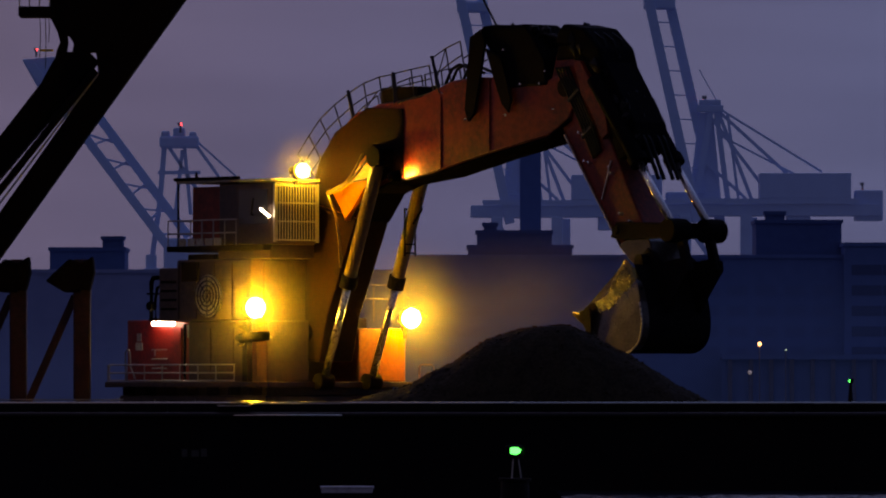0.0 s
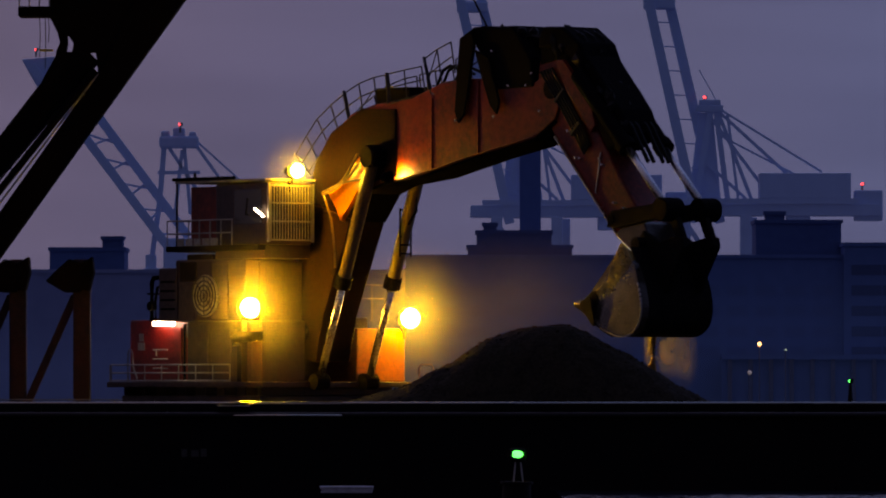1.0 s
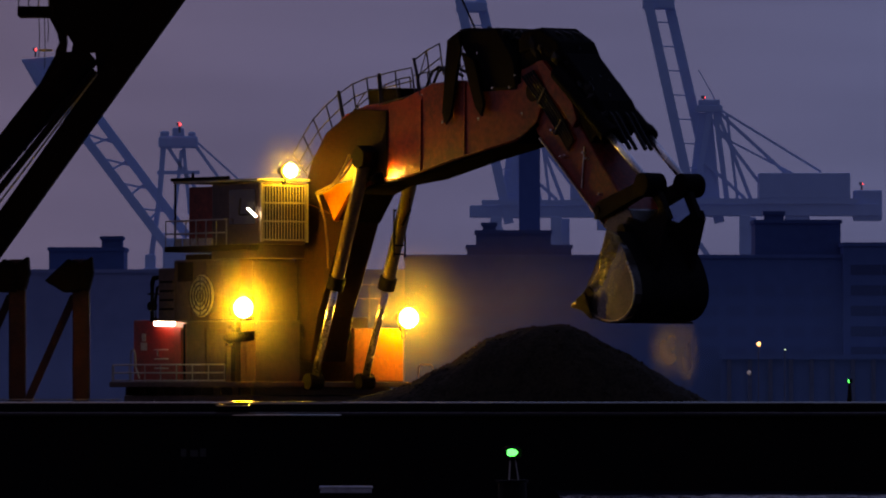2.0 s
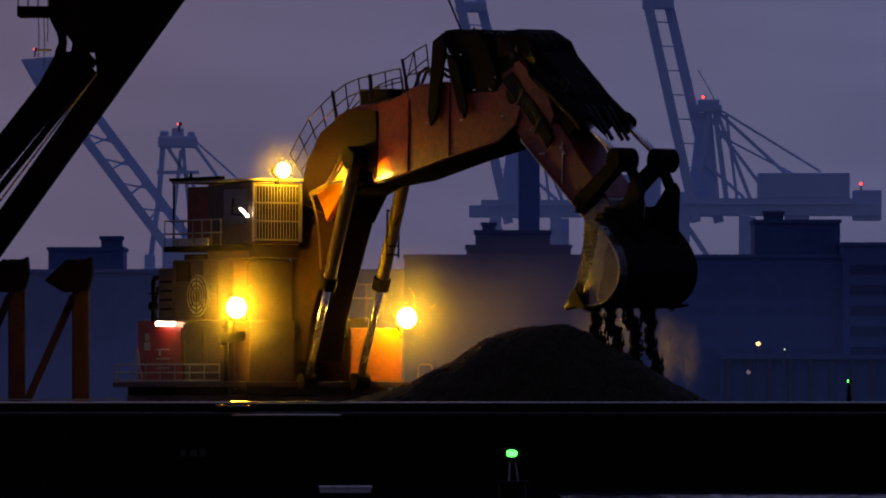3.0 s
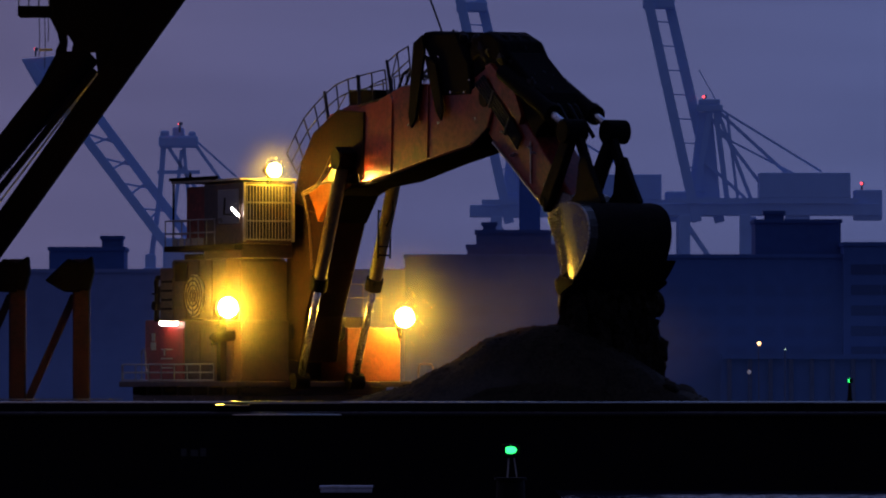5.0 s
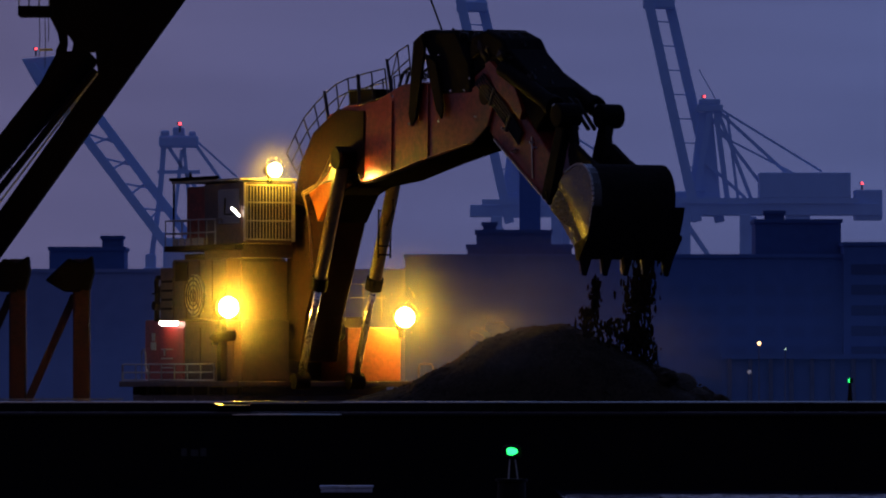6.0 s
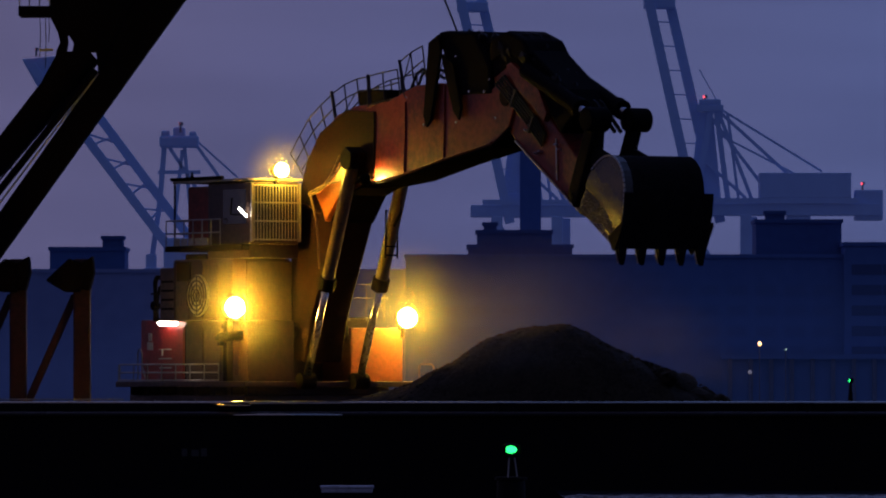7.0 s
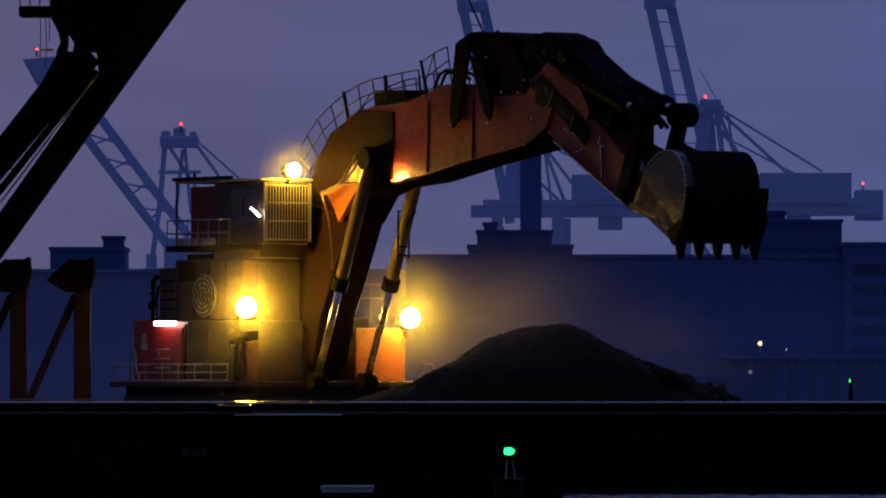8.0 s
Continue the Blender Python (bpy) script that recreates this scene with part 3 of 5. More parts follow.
for i in range(7):
    a, b2 = Vector((-15.9, LY0 - 0.1, 18.2)), Vector((-20.7, LY0 - 0.1, 12.45))
    p = a.lerp(b2, (i + 0.5) / 7)
    part("hoop", tubed([p, p + Vector((-0.18, 0, 0.22)), p + Vector((0.1, 0, 0.42)), p + Vector((0.42, 0, 0.1))], 0.04), BLACK, derrick)
part("platform", boxed((-19.05, 4.6, 20.75), (-17.5, 6.6, 21.2)), BLACK, derrick, bevel=0.05)
for i in range(4):
    part("rail_post", rodded((-19.0 + i * 0.45, 4.65, 21.2), (-19.0 + i * 0.45, 4.65, 22.3), 0.035, None, 6), GALV, derrick)
for z in (21.7, 22.25):
    part("rail", rodded((-19.05, 4.65, z), (-17.5, 4.65, z), 0.035, None, 6), GALV, derrick)
for x, z in ((-18.1, 18.9), (-17.85, 18.4), (-17.7, 19.6)):
    part("hanging_cable", tubed([(x, 4.9, 20.75), (x + 0.03, 4.9, (20.75 + z) / 2), (x, 4.9, z)], 0.02), RUBBER, derrick)
part("marker_plate", boxed((-18.1, 4.8, 19.18), (-17.5, 4.88, 19.28)), surface("yellow_plate", (0.6, 0.4, 0.05), 0.5), derrick, "small yellow plate")

# ---- hopper barge ----
barge = thing("hopper_barge", "long black hopper barge loaded with spoil", "barge")
BY = -33.0
part("hull_side", prismed([(-75, -0.8), (-75, 3.0), (75, 3.0), (75, -0.8)], BY, BY + 0.4), HULL, barge, bevel=0.05)
part("far_side", boxed((-75, -14.9, -0.8), (75, -14.6, 3.45)), HULL, barge)
part("hopper_floor", boxed((-75, BY + 0.4, 1.6), (75, -14.9, 1.9)), DECK, barge)
part("side_deck", boxed((-75, BY - 0.05, 3.004), (75, BY + 1.3, 3.1)), DECK, barge, bevel=0.03)
part("coaming", boxed((-75, BY + 1.3, 1.9), (75, BY + 1.55, 3.44)), HULL, barge, bevel=0.03)
part("coaming_cap", rodded((-75, BY + 1.4, 3.46), (75, BY + 1.4, 3.46), 0.06, None, 24), WET_STEEL, barge, "rounded worn wet steel coaming cap", smooth=True)
part("rubbing_strake", rodded((-75, BY - 0.06, 2.96), (75, BY - 0.06, 2.96), 0.09, None, 16), HULL, barge, smooth=True)
for i in range(60):
    part("coaming_stay", prismed([(0, 3.1), (0.05, 3.1), (0.05, 3.38), (0, 3.38)], BY + 0.9, BY + 1.3), HULL, barge).location.x = -73.5 + i * 2.5
for x in (-8.2, 2.4, 14.2, -24.0, 24.0):
    b = rodded((x - 0.3, BY + 0.5, 3.1), (x - 0.3, BY + 0.5, 3.42), 0.11)
    rod(b, (x + 0.3, BY + 0.5, 3.1), (x + 0.3, BY + 0.5, 3.42), 0.11)
    rod(b, (x - 0.5, BY + 0.5, 3.40), (x + 0.5, BY + 0.5, 3.40), 0.07)
    part("bollard", b, HULL, barge)
for i, (w, h) in enumerate(((0.22, 0.3), (0.3, 0.26), (0.24, 0.32))):
    part("draught_mark", boxed((-10.35 + i * 0.38, BY - 0.012, 1.35), (-10.35 + i * 0.38 + w, BY - 0.002, 1.35 + h)), surface("worn_mark", (0.05, 0.045, 0.04), 0.7), barge, "worn pale paint mark")

# wet, slightly crowned plates and a pipe added to the barge edge for glints
def glint_plate(x0, x1, y0, y1, z, foot, label):
    """A steel plate whose wet top falls gently outboard, tilted to throw a lamp's glint at the camera, and rises a
    little at its ends.
    """
    t = thing("steel_plate", label, "plate", group="plates on the barge")
    b = bmesh.new()
    n, m = 16, 6
    rows = []
    for k in range(n + 1):
        u, row = 2 * k / n - 1, []
        for q in range(m + 1):
            v = q / m
            row.append(b.verts.new((x0 + (x1 - x0) * k / n, BY + y0 + (y1 - y0) * v, z + 0.012 * u * u + (y1 - y0) * (0.105 * v - 0.023 * v * v))))
        rows.append(row)
    for p, q in zip(rows, rows[1:]):
        for k in range(m):
            b.faces.new((p[k], q[k], q[k + 1], p[k + 1]))
    edge = [r[0] for r in rows] + rows[-1][1:] + [r[-1] for r in rows[-2::-1]] + rows[0][-2:0:-1]
    low = [b.verts.new((v.co.x, v.co.y, foot)) for v in edge]
    for k in range(len(edge)):
        h = (k + 1) % len(edge)
        b.faces.new((edge[h], edge[k], low[k], low[h]))
    b.faces.new(low[::-1])
    part("plate", b, WET_STEEL, t)
    if y1 < 1.0:
        part("packing_block", boxed((x0 + 0.03, BY + y0 + 0.03, 3.1), (x1 - 0.03, BY + y1, foot)), MATT_BLACK, t, "black block under the added plate")


glint_plate(-8.95, -7.62, -0.02, 0.36, 3.365, 3.345, "wet steel plate added and tilted to glint on the barge side deck")
glint_plate(-8.4, -4.0, 1.28, 1.6, 3.505, 3.43, "wet steel plate added and tilted to glint on the barge coaming")
glint_pipe = thing("steel_pipe", "wet steel pipe added to glint along the barge edge", "pipe")
part("pipe", rodded((-8.3, BY - 0.12, 2.98), (-4.0, BY - 0.12, 2.98), 0.05, None, 24), WET_STEEL, glint_pipe, smooth=True)
hand_rail = thing("hand_rail", "small galvanised hoop rail on the pontoon deck", "railing")
part("hoop", tubed([(-1.0, -12, 3.36), (-1.0, -12, 4.95), (-0.93, -12, 5.06), (-0.47, -12, 5.06), (-0.4, -12, 4.95), (-0.4, -12, 3.36)], 0.045), GALV, hand_rail)
part("bar", rodded((-1.0, -12, 4.3), (-0.4, -12, 4.3), 0.03, None, 6), GALV, hand_rail)

# spoil heap inside the hopper
PROF_X = (-9.0, -3.8, -1.5, 0.4, 1.75, 3.35, 4.95, 5.9, 7.7, 9.5, 10.8, 16.0)
PROF_Z = (1.9, 3.5, 4.15, 5.1, 6.02, 6.5, 6.66, 6.25, 5.3, 4.2, 3.5, 1.9)


def heap_height(x, y):
    base = float(np.interp(x, PROF_X, PROF_Z))
    fall = math.exp(-((y + 25.5) / 4.3) ** 4)
    h = 1.9 + (base - 1.9) * fall
    p = Vector((x, y, 0))
    return h + 0.09 * noise.noise(p * 0.9) + 0.05 * noise.noise(p * 2.6) + 0.03 * noise.noise(p * 7.0)


bm = bmesh.new()
NX, NY = 230, 90
vs = [[bm.verts.new((-9 + 25 * i / NX, -31.3 + 13 * j / NY, heap_height(-9 + 25 * i / NX, -31.3 + 13 * j / NY))) for i in range(NX + 1)] for j in range(NY + 1)]
for j in range(NY):
    for i in range(NX):
        bm.faces.new((vs[j][i], vs[j][i + 1], vs[j + 1][i + 1], vs[j + 1][i]))
tagged(part("spoil_heap", bm, EARTH), "heap of wet dark dredged spoil in the barge", "heap", kind="stuff")
bm = bmesh.new()
for i in range(700):
    x, y = random.uniform(-4, 11), random.gauss(-26.3, 1.8)
    s = 0.015 + 0.055 * random.random() ** 3
    lump(bm, (x, y, heap_height(x, y) + s * 0.3), (s * 1.3, s, s * 0.8), i, 1, 0.5)
tagged(part("spoil_clods", bm, EARTH), "loose clods and stones lying on the heap", "rubble", kind="stuff")

# ---- mooring float and green buoy in the foreground ----
float_dock = thing("mooring_float", "low black mooring float beside the barge", "pontoon")
part("float_body", boxed((-60, -60, -0.6), (4.4, -34, 0.06)), MATT_BLACK, float_dock, bevel=0.05)
for i in range(9):
    part("fender", rodded((-36 + i * 4.5, -60.15, -0.3), (-36 + i * 4.5, -60.15, 0.1), 0.22, None, 14), MATT_BLACK, float_dock)
box_t = thing("deck_box", "pale grey box standing on the float", "box", pose(-3.67, -43, 0.06))
part("body", boxed((-0.98, -0.5, 0), (0.98, 0.5, 0.16)), GREY, box_t, bevel=0.02)
part("lid", boxed((-1.02, -0.54, 0.16), (1.02, 0.54, 0.26)), GREY, box_t, bevel=0.02)

buoy = thing("channel_buoy", "dark floating channel buoy with a green lantern", "buoy", pose(2.55, -62, 0))
part("float", rodded((0, 0, -0.6), (0, 0, 0.75), 0.55, 0.5, 24), HULL, buoy, bevel=0.04)
part("top_ring", rodded((0, 0, 0.75), (0, 0, 0.85), 0.58, None, 24), HULL, buoy)
for a in (0, 120, 240):
    part("strut", rodded((0.22 * math.cos(radians(a)), 0.22 * math.sin(radians(a)), 0.85), (0.12 * math.cos(radians(a)), 0.12 * math.sin(radians(a)), 1.57), 0.025, None, 6), GALV, buoy)
part("lantern_base", rodded((0, 0, 1.55), (0, 0, 1.64), 0.3, None, 16), BLACK, buoy)
part("lantern_cap", rodded((0, 0, 1.99), (0, 0, 2.06), 0.33, 0.15, 16), BLACK, buoy)


buoy_drum = lantern_drum(buoy, 1.68, 1.97, 0.35, GREEN_GLOW)
far_buoy = thing("channel_buoy", "small distant channel buoy with a green lantern", "buoy", pose(22.5, 80, 0))
part("float", rodded((0, 0, -0.5), (0, 0, 4.35), 0.5, 0.06, 16), HULL, far_buoy)
far_drum = lantern_drum(far_buoy, 4.35, 4.6, 0.16, GREEN_GLOW)


# ---- backhoe dredger: x forward, y to its left, z up, standing on its slew axis ----
AXIS = (-7.514, 0.0, 0.0)
FOOT, JOINT = Vector((3.5, 6.5)), Vector((20.6, 16.7))
ARM_LEN, ROCKER_AT, ROCKER_LEN, LINK_LEN, EAR = 9.0, Vector((7.0, -0.6)), 3.5, 1.5, Vector((-1.8, 1.5))
exc = thing("backhoe_dredger", "large rusty orange backhoe dredger with lit floodlights", "excavator", pose(*AXIS, 0, 0, -49.7))

# slew ring and house
part("slew_ring", rodded((0, 0, 3.36), (0, 0, 4.15), 3.3, None, 40), BLACK, exc)
part("under_skirt", boxed((-6.0, -3.9, 3.38), (4.3, 3.9, 3.75)), HOUSE_PAINT, exc, bevel=0.04)
part("platform", boxed((-6.6, -4.3, 4.1), (5.0, 4.5, 4.35)), HOUSE_PAINT, exc, bevel=0.04)
part("under_frame", boxed((-5.6, -3.6, 3.75), (4.0, 3.6, 4.1)), HOUSE_PAINT, exc, bevel=0.04)
for i in range(7):
    part("platform_bracket", prismed([(0, 3.75), (0.12, 3.75), (0.12, 4.1), (0, 4.1)], -4.2, -3.6), FOOT_PAINT, exc).location.x = -5.4 + i * 1.5
part("lower_house", boxed((-1.4, -3.65, 4.35), (4.1, -1.3, 7.0)), HOUSE_PAINT, exc, bevel=0.06)
part("upper_house", boxed((-1.6, -4.15, 7.0), (3.6, -1.2, 9.7)), HOUSE_PAINT, exc, bevel=0.08)
part("filter_house", boxed((-3.0, -4.05, 7.0), (-1.62, -1.2, 9.36)), HOUSE_PAINT, exc, bevel=0.06)
part("rear_house", boxed((-6.6, -1.2, 4.35), (1.6, 4.1, 7.2)), HOUSE_PAINT, exc, bevel=0.08)
part("side_house", boxed((0.8, 1.6, 4.35), (4.0, 4.3, 6.7)), HOUSE_ORANGE, exc, bevel=0.06)
part("pedestal", boxed((1.0, -3.9, 9.7), (4.6, -1.4, 10.3)), HOUSE_PAINT, exc, bevel=0.05)
part("front_panel", boxed((3.6, -3.5, 4.35), (3.75, -1.2, 9.6)), HOUSE_PAINT, exc, bevel=0.06)
for i in range(4):
    part("panel_rib", boxed((-1.5 + i * 1.25, -4.19, 7.1), (-1.42 + i * 1.25, -4.15, 9.6)), HOUSE_PAINT, exc)
for i in range(4):
    part("louvre", boxed((-2.8, -4.1, 7.5 + i * 0.4), (-1.75, -4.05, 7.6 + i * 0.4)), BLACK, exc)
part("exhaust_stack", boxed((-1.5, -3.6, 9.7), (0.4, -2.2, 9.95)), BLACK, exc, bevel=0.03)
part("roof_box", boxed((-1.2, -4.22, 8.75), (0.0, -4.15, 9.6)), BLACK, exc, bevel=0.03)
part("side_pipe", tubed([(-3.85, -3.8, 7.0), (-3.85, -3.8, 8.75), (-3.7, -3.8, 8.95), (-3.0, -3.8, 8.95)], 0.11, 10), BLACK, exc, smooth=True)
part("side_pipe", tubed([(-3.4, -3.9, 7.0), (-3.45, -3.9, 7.9), (-3.3, -3.9, 8.5), (-3.0, -3.9, 8.6)], 0.07, 8), BLACK, exc, smooth=True)
part("valve", rodded((-3.85, -3.95, 7.7), (-3.85, -3.65, 7.7), 0.2, None, 12), BLACK, exc)
part("pipe_clamp", boxed((-4.0, -3.95, 8.2), (-3.0, -3.75, 8.28)), BLACK, exc)

# fan guard on the side of the house
for k in range(3):
    part("access_door", boxed((-1.2 + k * 1.6, -3.69, 4.6), (0.2 + k * 1.6, -3.65, 6.7)), HOUSE_PAINT, exc, bevel=0.015)
fan = part("fan_guard", rodded((0.7, -4.16, 8.1), (0.7, -4.26, 8.1), 0.92, None, 36), CREAM, exc, "round cream fan guard with rings")
for r in (0.86, 0.66, 0.46, 0.26):
    part("ring", tubed([(0.7 + r * math.cos(a), -4.29, 8.1 + r * math.sin(a)) for a in np.linspace(0, 2 * math.pi, 33)], 0.035), DECK, fan)
for k in range(8):
    a = k * math.pi / 4
    part("spoke", beamed((0.7, -4.28, 8.1), (0.7 + 0.88 * math.cos(a), -4.28, 8.1 + 0.88 * math.sin(a)), 0.03, 0.03), DECK, fan)

# red engine-room cabin with door, tube lamp, ladder and life-line hoop
cabin = part("engine_cabin", boxed((-6.7, -2.95, 4.35), (-2.0, -1.0, 7.1)), RED, exc, "red steel cabin", bevel=0.06)
door = part("door", boxed((-4.75, -3.0, 4.5), (-2.75, -2.95, 6.75)), RED, exc, "red steel door", bevel=0.02)
part("handle", boxed((-4.6, -3.06, 5.5), (-4.55, -3.0, 5.75)), GALV, door)
part("cabin_trim", boxed((-2.55, -3.02, 4.4), (-2.45, -2.95, 6.9)), BLACK, exc)
# Pale box stands in for the cabin edge whitened by the tube lamp.
part("lit_edge_box", boxed((-2.2, -3.1, 6.3), (-2.02, -2.95, 6.85)), CREAM, exc, "pale box with lamplight on the cabin edge put into its colour", bevel=0.03)
for i in range(4):
    part("hinge", boxed((-2.1, -3.03, 4.75 + i * 0.38), (-1.99, -2.95, 4.9 + i * 0.38)), CREAM, exc)
part("notice", boxed((-6.05, -2.975, 5.75), (-5.55, -2.95, 6.1)), CREAM, exc, "small pale notice plate")
part("notice", boxed((-5.95, -2.975, 6.15), (-5.65, -2.95, 6.5)), CREAM, exc, "small pale notice plate")
part("tube_lamp", rodded((-4.4, -3.25, 6.94), (-3.0, -3.25, 6.94), 0.12, None, 14), TUBE, exc, "lit white tube lamp")
part("lamp_hood", boxed((-4.6, -3.4, 7.08), (-2.7, -2.95, 7.16)), BLACK, exc, bevel=0.02)
for z in (4.95, 5.36, 5.77):
    part("step_rung", rodded((-4.7, -3.12, z), (-3.6, -3.12, z), 0.03, None, 6), GALV, exc)
part("hand_hoop", tubed([(-6.5, -3.2, 4.4), (-6.5, -3.2, 5.6), (-6.4, -3.2, 5.78), (-6.25, -3.2, 5.78), (-6.15, -3.2, 5.6), (-6.1, -3.2, 5.0), (-5.8, -3.2, 4.5)], 0.04), GALV, exc)

# walkway rail
for i in range(8):
    part("rail_post", rodded((-6.4 + i * 1.27, -4.18, 4.3), (-6.4 + i * 1.27, -4.18, 5.12), 0.03, None, 6), GALV, exc)
for z in (4.4, 4.74, 5.1):
    part("rail", rodded((-6.42, -4.18, z), (2.5, -4.18, z), 0.032, None, 6), GALV, exc)
for y in (-4.18, -3.2):
    part("rail_post", rodded((-6.5, y, 4.3), (-6.5, y, 5.1), 0.03, None, 6), GALV, exc)

# operator's cab: front grille, roof, rear room and gallery
cab = part("cab_shell", boxed((1.2, -4.0, 10.3), (4.9, -1.55, 13.0)), HOUSE_PAINT, exc, "orange-brown cab walls", bevel=0.06)
part("rear_room", boxed((-1.0, -3.75, 10.35), (1.15, -1.7, 12.9)), ORANGE, exc, bevel=0.05)
part("windscreen", boxed((4.9, -3.85, 10.5), (4.93, -1.7, 12.85)), GLASS, exc, "dusty dark cab windscreen")
part("side_window", boxed((2.6, -4.03, 11.2), (4.6, -4.0, 12.7)), GLASS, exc, "dark side window")
for k in range(15):
    y = -3.85 + k * 2.15 / 14
    part("guard_bar", rodded((5.05, y, 10.45), (5.05, y, 12.9), 0.022, None, 6), GALV, exc)
for z in (10.5, 11.3, 12.1, 12.85):
    part("guard_rail", boxed((5.02, -3.95, z - 0.03), (5.1, -1.6, z + 0.03)), GALV, exc)
for y in (-3.98, -1.6):
    part("guard_edge", boxed((5.0, y - 0.05, 10.4), (5.1, y + 0.05, 12.95)), GALV, exc)
part("cab_roof", boxed((-1.6, -4.2, 13.05), (5.0, -1.4, 13.16)), CREAM, exc, "pale cab roof plate", bevel=0.03)
part("roof_rim", boxed((-1.7, -4.25, 13.16), (2.8, -4.1, 13.3)), BLACK, exc)
for x in (-1.55,):
    part("roof_post", rodded((x, -4.1, 10.2), (x, -4.1, 13.1), 0.05, None, 8), BLACK, exc)
part("roof_aerial", rodded((-0.9, -3.6, 13.2), (-0.9, -3.6, 13.55), 0.1, 0.04), BLACK, exc)
part("gallery", boxed((-2.2, -4.25, 10.05), (4.6, -3.75, 10.3)), BLACK, exc, bevel=0.03)
part("gallery_rear", boxed((-2.2, -3.75, 10.05), (-0.9, -1.6, 10.3)), BLACK, exc)
for i in range(5):
    part("toe_plate", boxed((-1.3 + i * 0.62, -4.28, 10.3), (-0.8 + i * 0.62, -4.24, 10.62)), CREAM, exc)
for i in range(7):
    part("gallery_post", rodded((-2.15 + i * 0.8, -4.2, 10.3), (-2.15 + i * 0.8, -4.2, 11.45), 0.03, None, 6), GALV, exc)
for z in (10.85, 11.42):
    part("gallery_rail", rodded((-2.15, -4.2, z), (2.7, -4.2, z), 0.03, None, 6), GALV, exc)
    part("gallery_rail", rodded((-2.15, -4.2, z), (-2.15, -1.7, z), 0.03, None, 6), GALV, exc)
part("wiper_lamp", rodded((4.45, -4.3, 11.85), (4.95, -4.2, 11.5), 0.05, None, 10), TUBE, exc, "small lit white work lamp")
part("mirror_arm", tubed([(3.6, -4.05, 11.6), (4.0, -4.45, 11.6), (4.2, -4.5, 12.3)], 0.04), BLACK, exc)


def floodlight(x, y, z, r, glow, front=-0.7):
    """A domed floodlight facing forward: hood, rim, dome and bracket."""
    hood = part("floodlight", rodded((-0.72, 0, 0), (-0.36, 0, 0), 0.2, r * 0.9, 24), BLACK, exc, "lit sodium floodlight")
    hood.location = (x, y, z)
    part("rim", rodded((-0.36, 0, 0), (front * r, 0, 0), r * 0.9, r * 1.04, 24), BLACK, hood)
    b = bmesh.new()
    bmesh.ops.create_uvsphere(b, u_segments=28, v_segments=18, radius=r, matrix=Matrix.Rotation(radians(90), 4, "Y"))
    bmesh.ops.bisect_plane(b, geom=b.verts[:] + b.edges[:] + b.faces[:], plane_co=(front * r, 0, 0), plane_no=(-1, 0, 0), clear_outer=True)
    for v in b.verts:
        v.co.x *= 0.85
    part("lens", b, glow, hood, "glowing yellow lens", smooth=True)
    part("bracket", boxed((-0.6, -0.09, -0.9), (-0.42, 0.09, 0)), BLACK, hood)
    part("arm", boxed((-1.1, -0.07, -0.9), (-0.42, 0.07, -0.76)), BLACK, hood)


floodlight(4.12, -4.3, 7.55, 0.44, SODIUM)
floodlight(4.45, 4.25, 7.15, 0.44, SODIUM)
floodlight(5.42, -2.72, 13.5, 0.32, SODIUM_SOFT, -0.8)


# Lamp added to throw a beam on the bucket; none is known here.
spot = part("spotlight", rodded((-0.3, 0, 0), (0, 0, 0), 0.1, 0.22, 20), BLACK, exc, "long-hooded lamp added below the floodlight to light the bucket")
spot.matrix_local = pose(3.7, -4.75, 6.25, 0, -2.5, 7)
part("hood", sleeved(0.0, 1.35, 0.22), MATT_BLACK, spot)
part("lens", rodded((0.0, 0, 0), (0.04, 0, 0), 0.2, None, 20), BEAM, spot, "glowing yellow lens")
# This plate is added to hide the lamp's mouth from the camera.
part("blinker", boxed((1.25, -0.26, -0.2), (1.95, -0.23, 0.2)), MATT_BLACK, spot)
part("added_lamp_stay", boxed((3.5, -4.82, 5.9), (3.62, -4.2, 6.04)), BLACK, exc)
part("side_lamp_mast", boxed((3.45, -4.52, 4.35), (3.8, -4.2, 7.0)), BLACK, exc, "dark lamp mast", bevel=0.03)
part("lamp_mast", boxed((4.0, 4.05, 6.6), (4.12, 4.3, 7.3)), BLACK, exc)

# far-side rails and ladder by the boom
for i in range(5):
    part("rail_post", rodded((4.2, -0.4 + i * 0.9, 7.0), (4.2, -0.4 + i * 0.9, 8.6), 0.025, None, 6), GALV, exc)
for z in (8.0, 8.6):
    part("rail", rodded((4.2, -0.4, z), (4.2, 3.4, z), 0.025, None, 6), GALV, exc)

# ---- boom (drawn about its foot) ----
bx = lambda pts: [(x - FOOT.x, z - FOOT.y) for x, z in pts]
BOOM_SIDE = bx([(6.9, 11.4), (7.9, 12.6), (9.0, 12.95), (12.0, 13.25), (15.5, 13.95), (19.6, 14.65), (20.9, 15.4), (21.5, 16.7), (20.7, 17.45), (19.3, 16.95),
                (17.5, 17.2), (15.0, 17.3), (13.3, 17.2), (11.1, 16.55), (8.4, 16.35), (6.9, 16.0), (5.4, 15.1), (4.3, 13.8), (3.6, 12.2)])
boom = part("boom", prismed(BOOM_SIDE, -0.92, 0.92), ORANGE, exc, "rusty orange gooseneck boom", bevel=0.07)
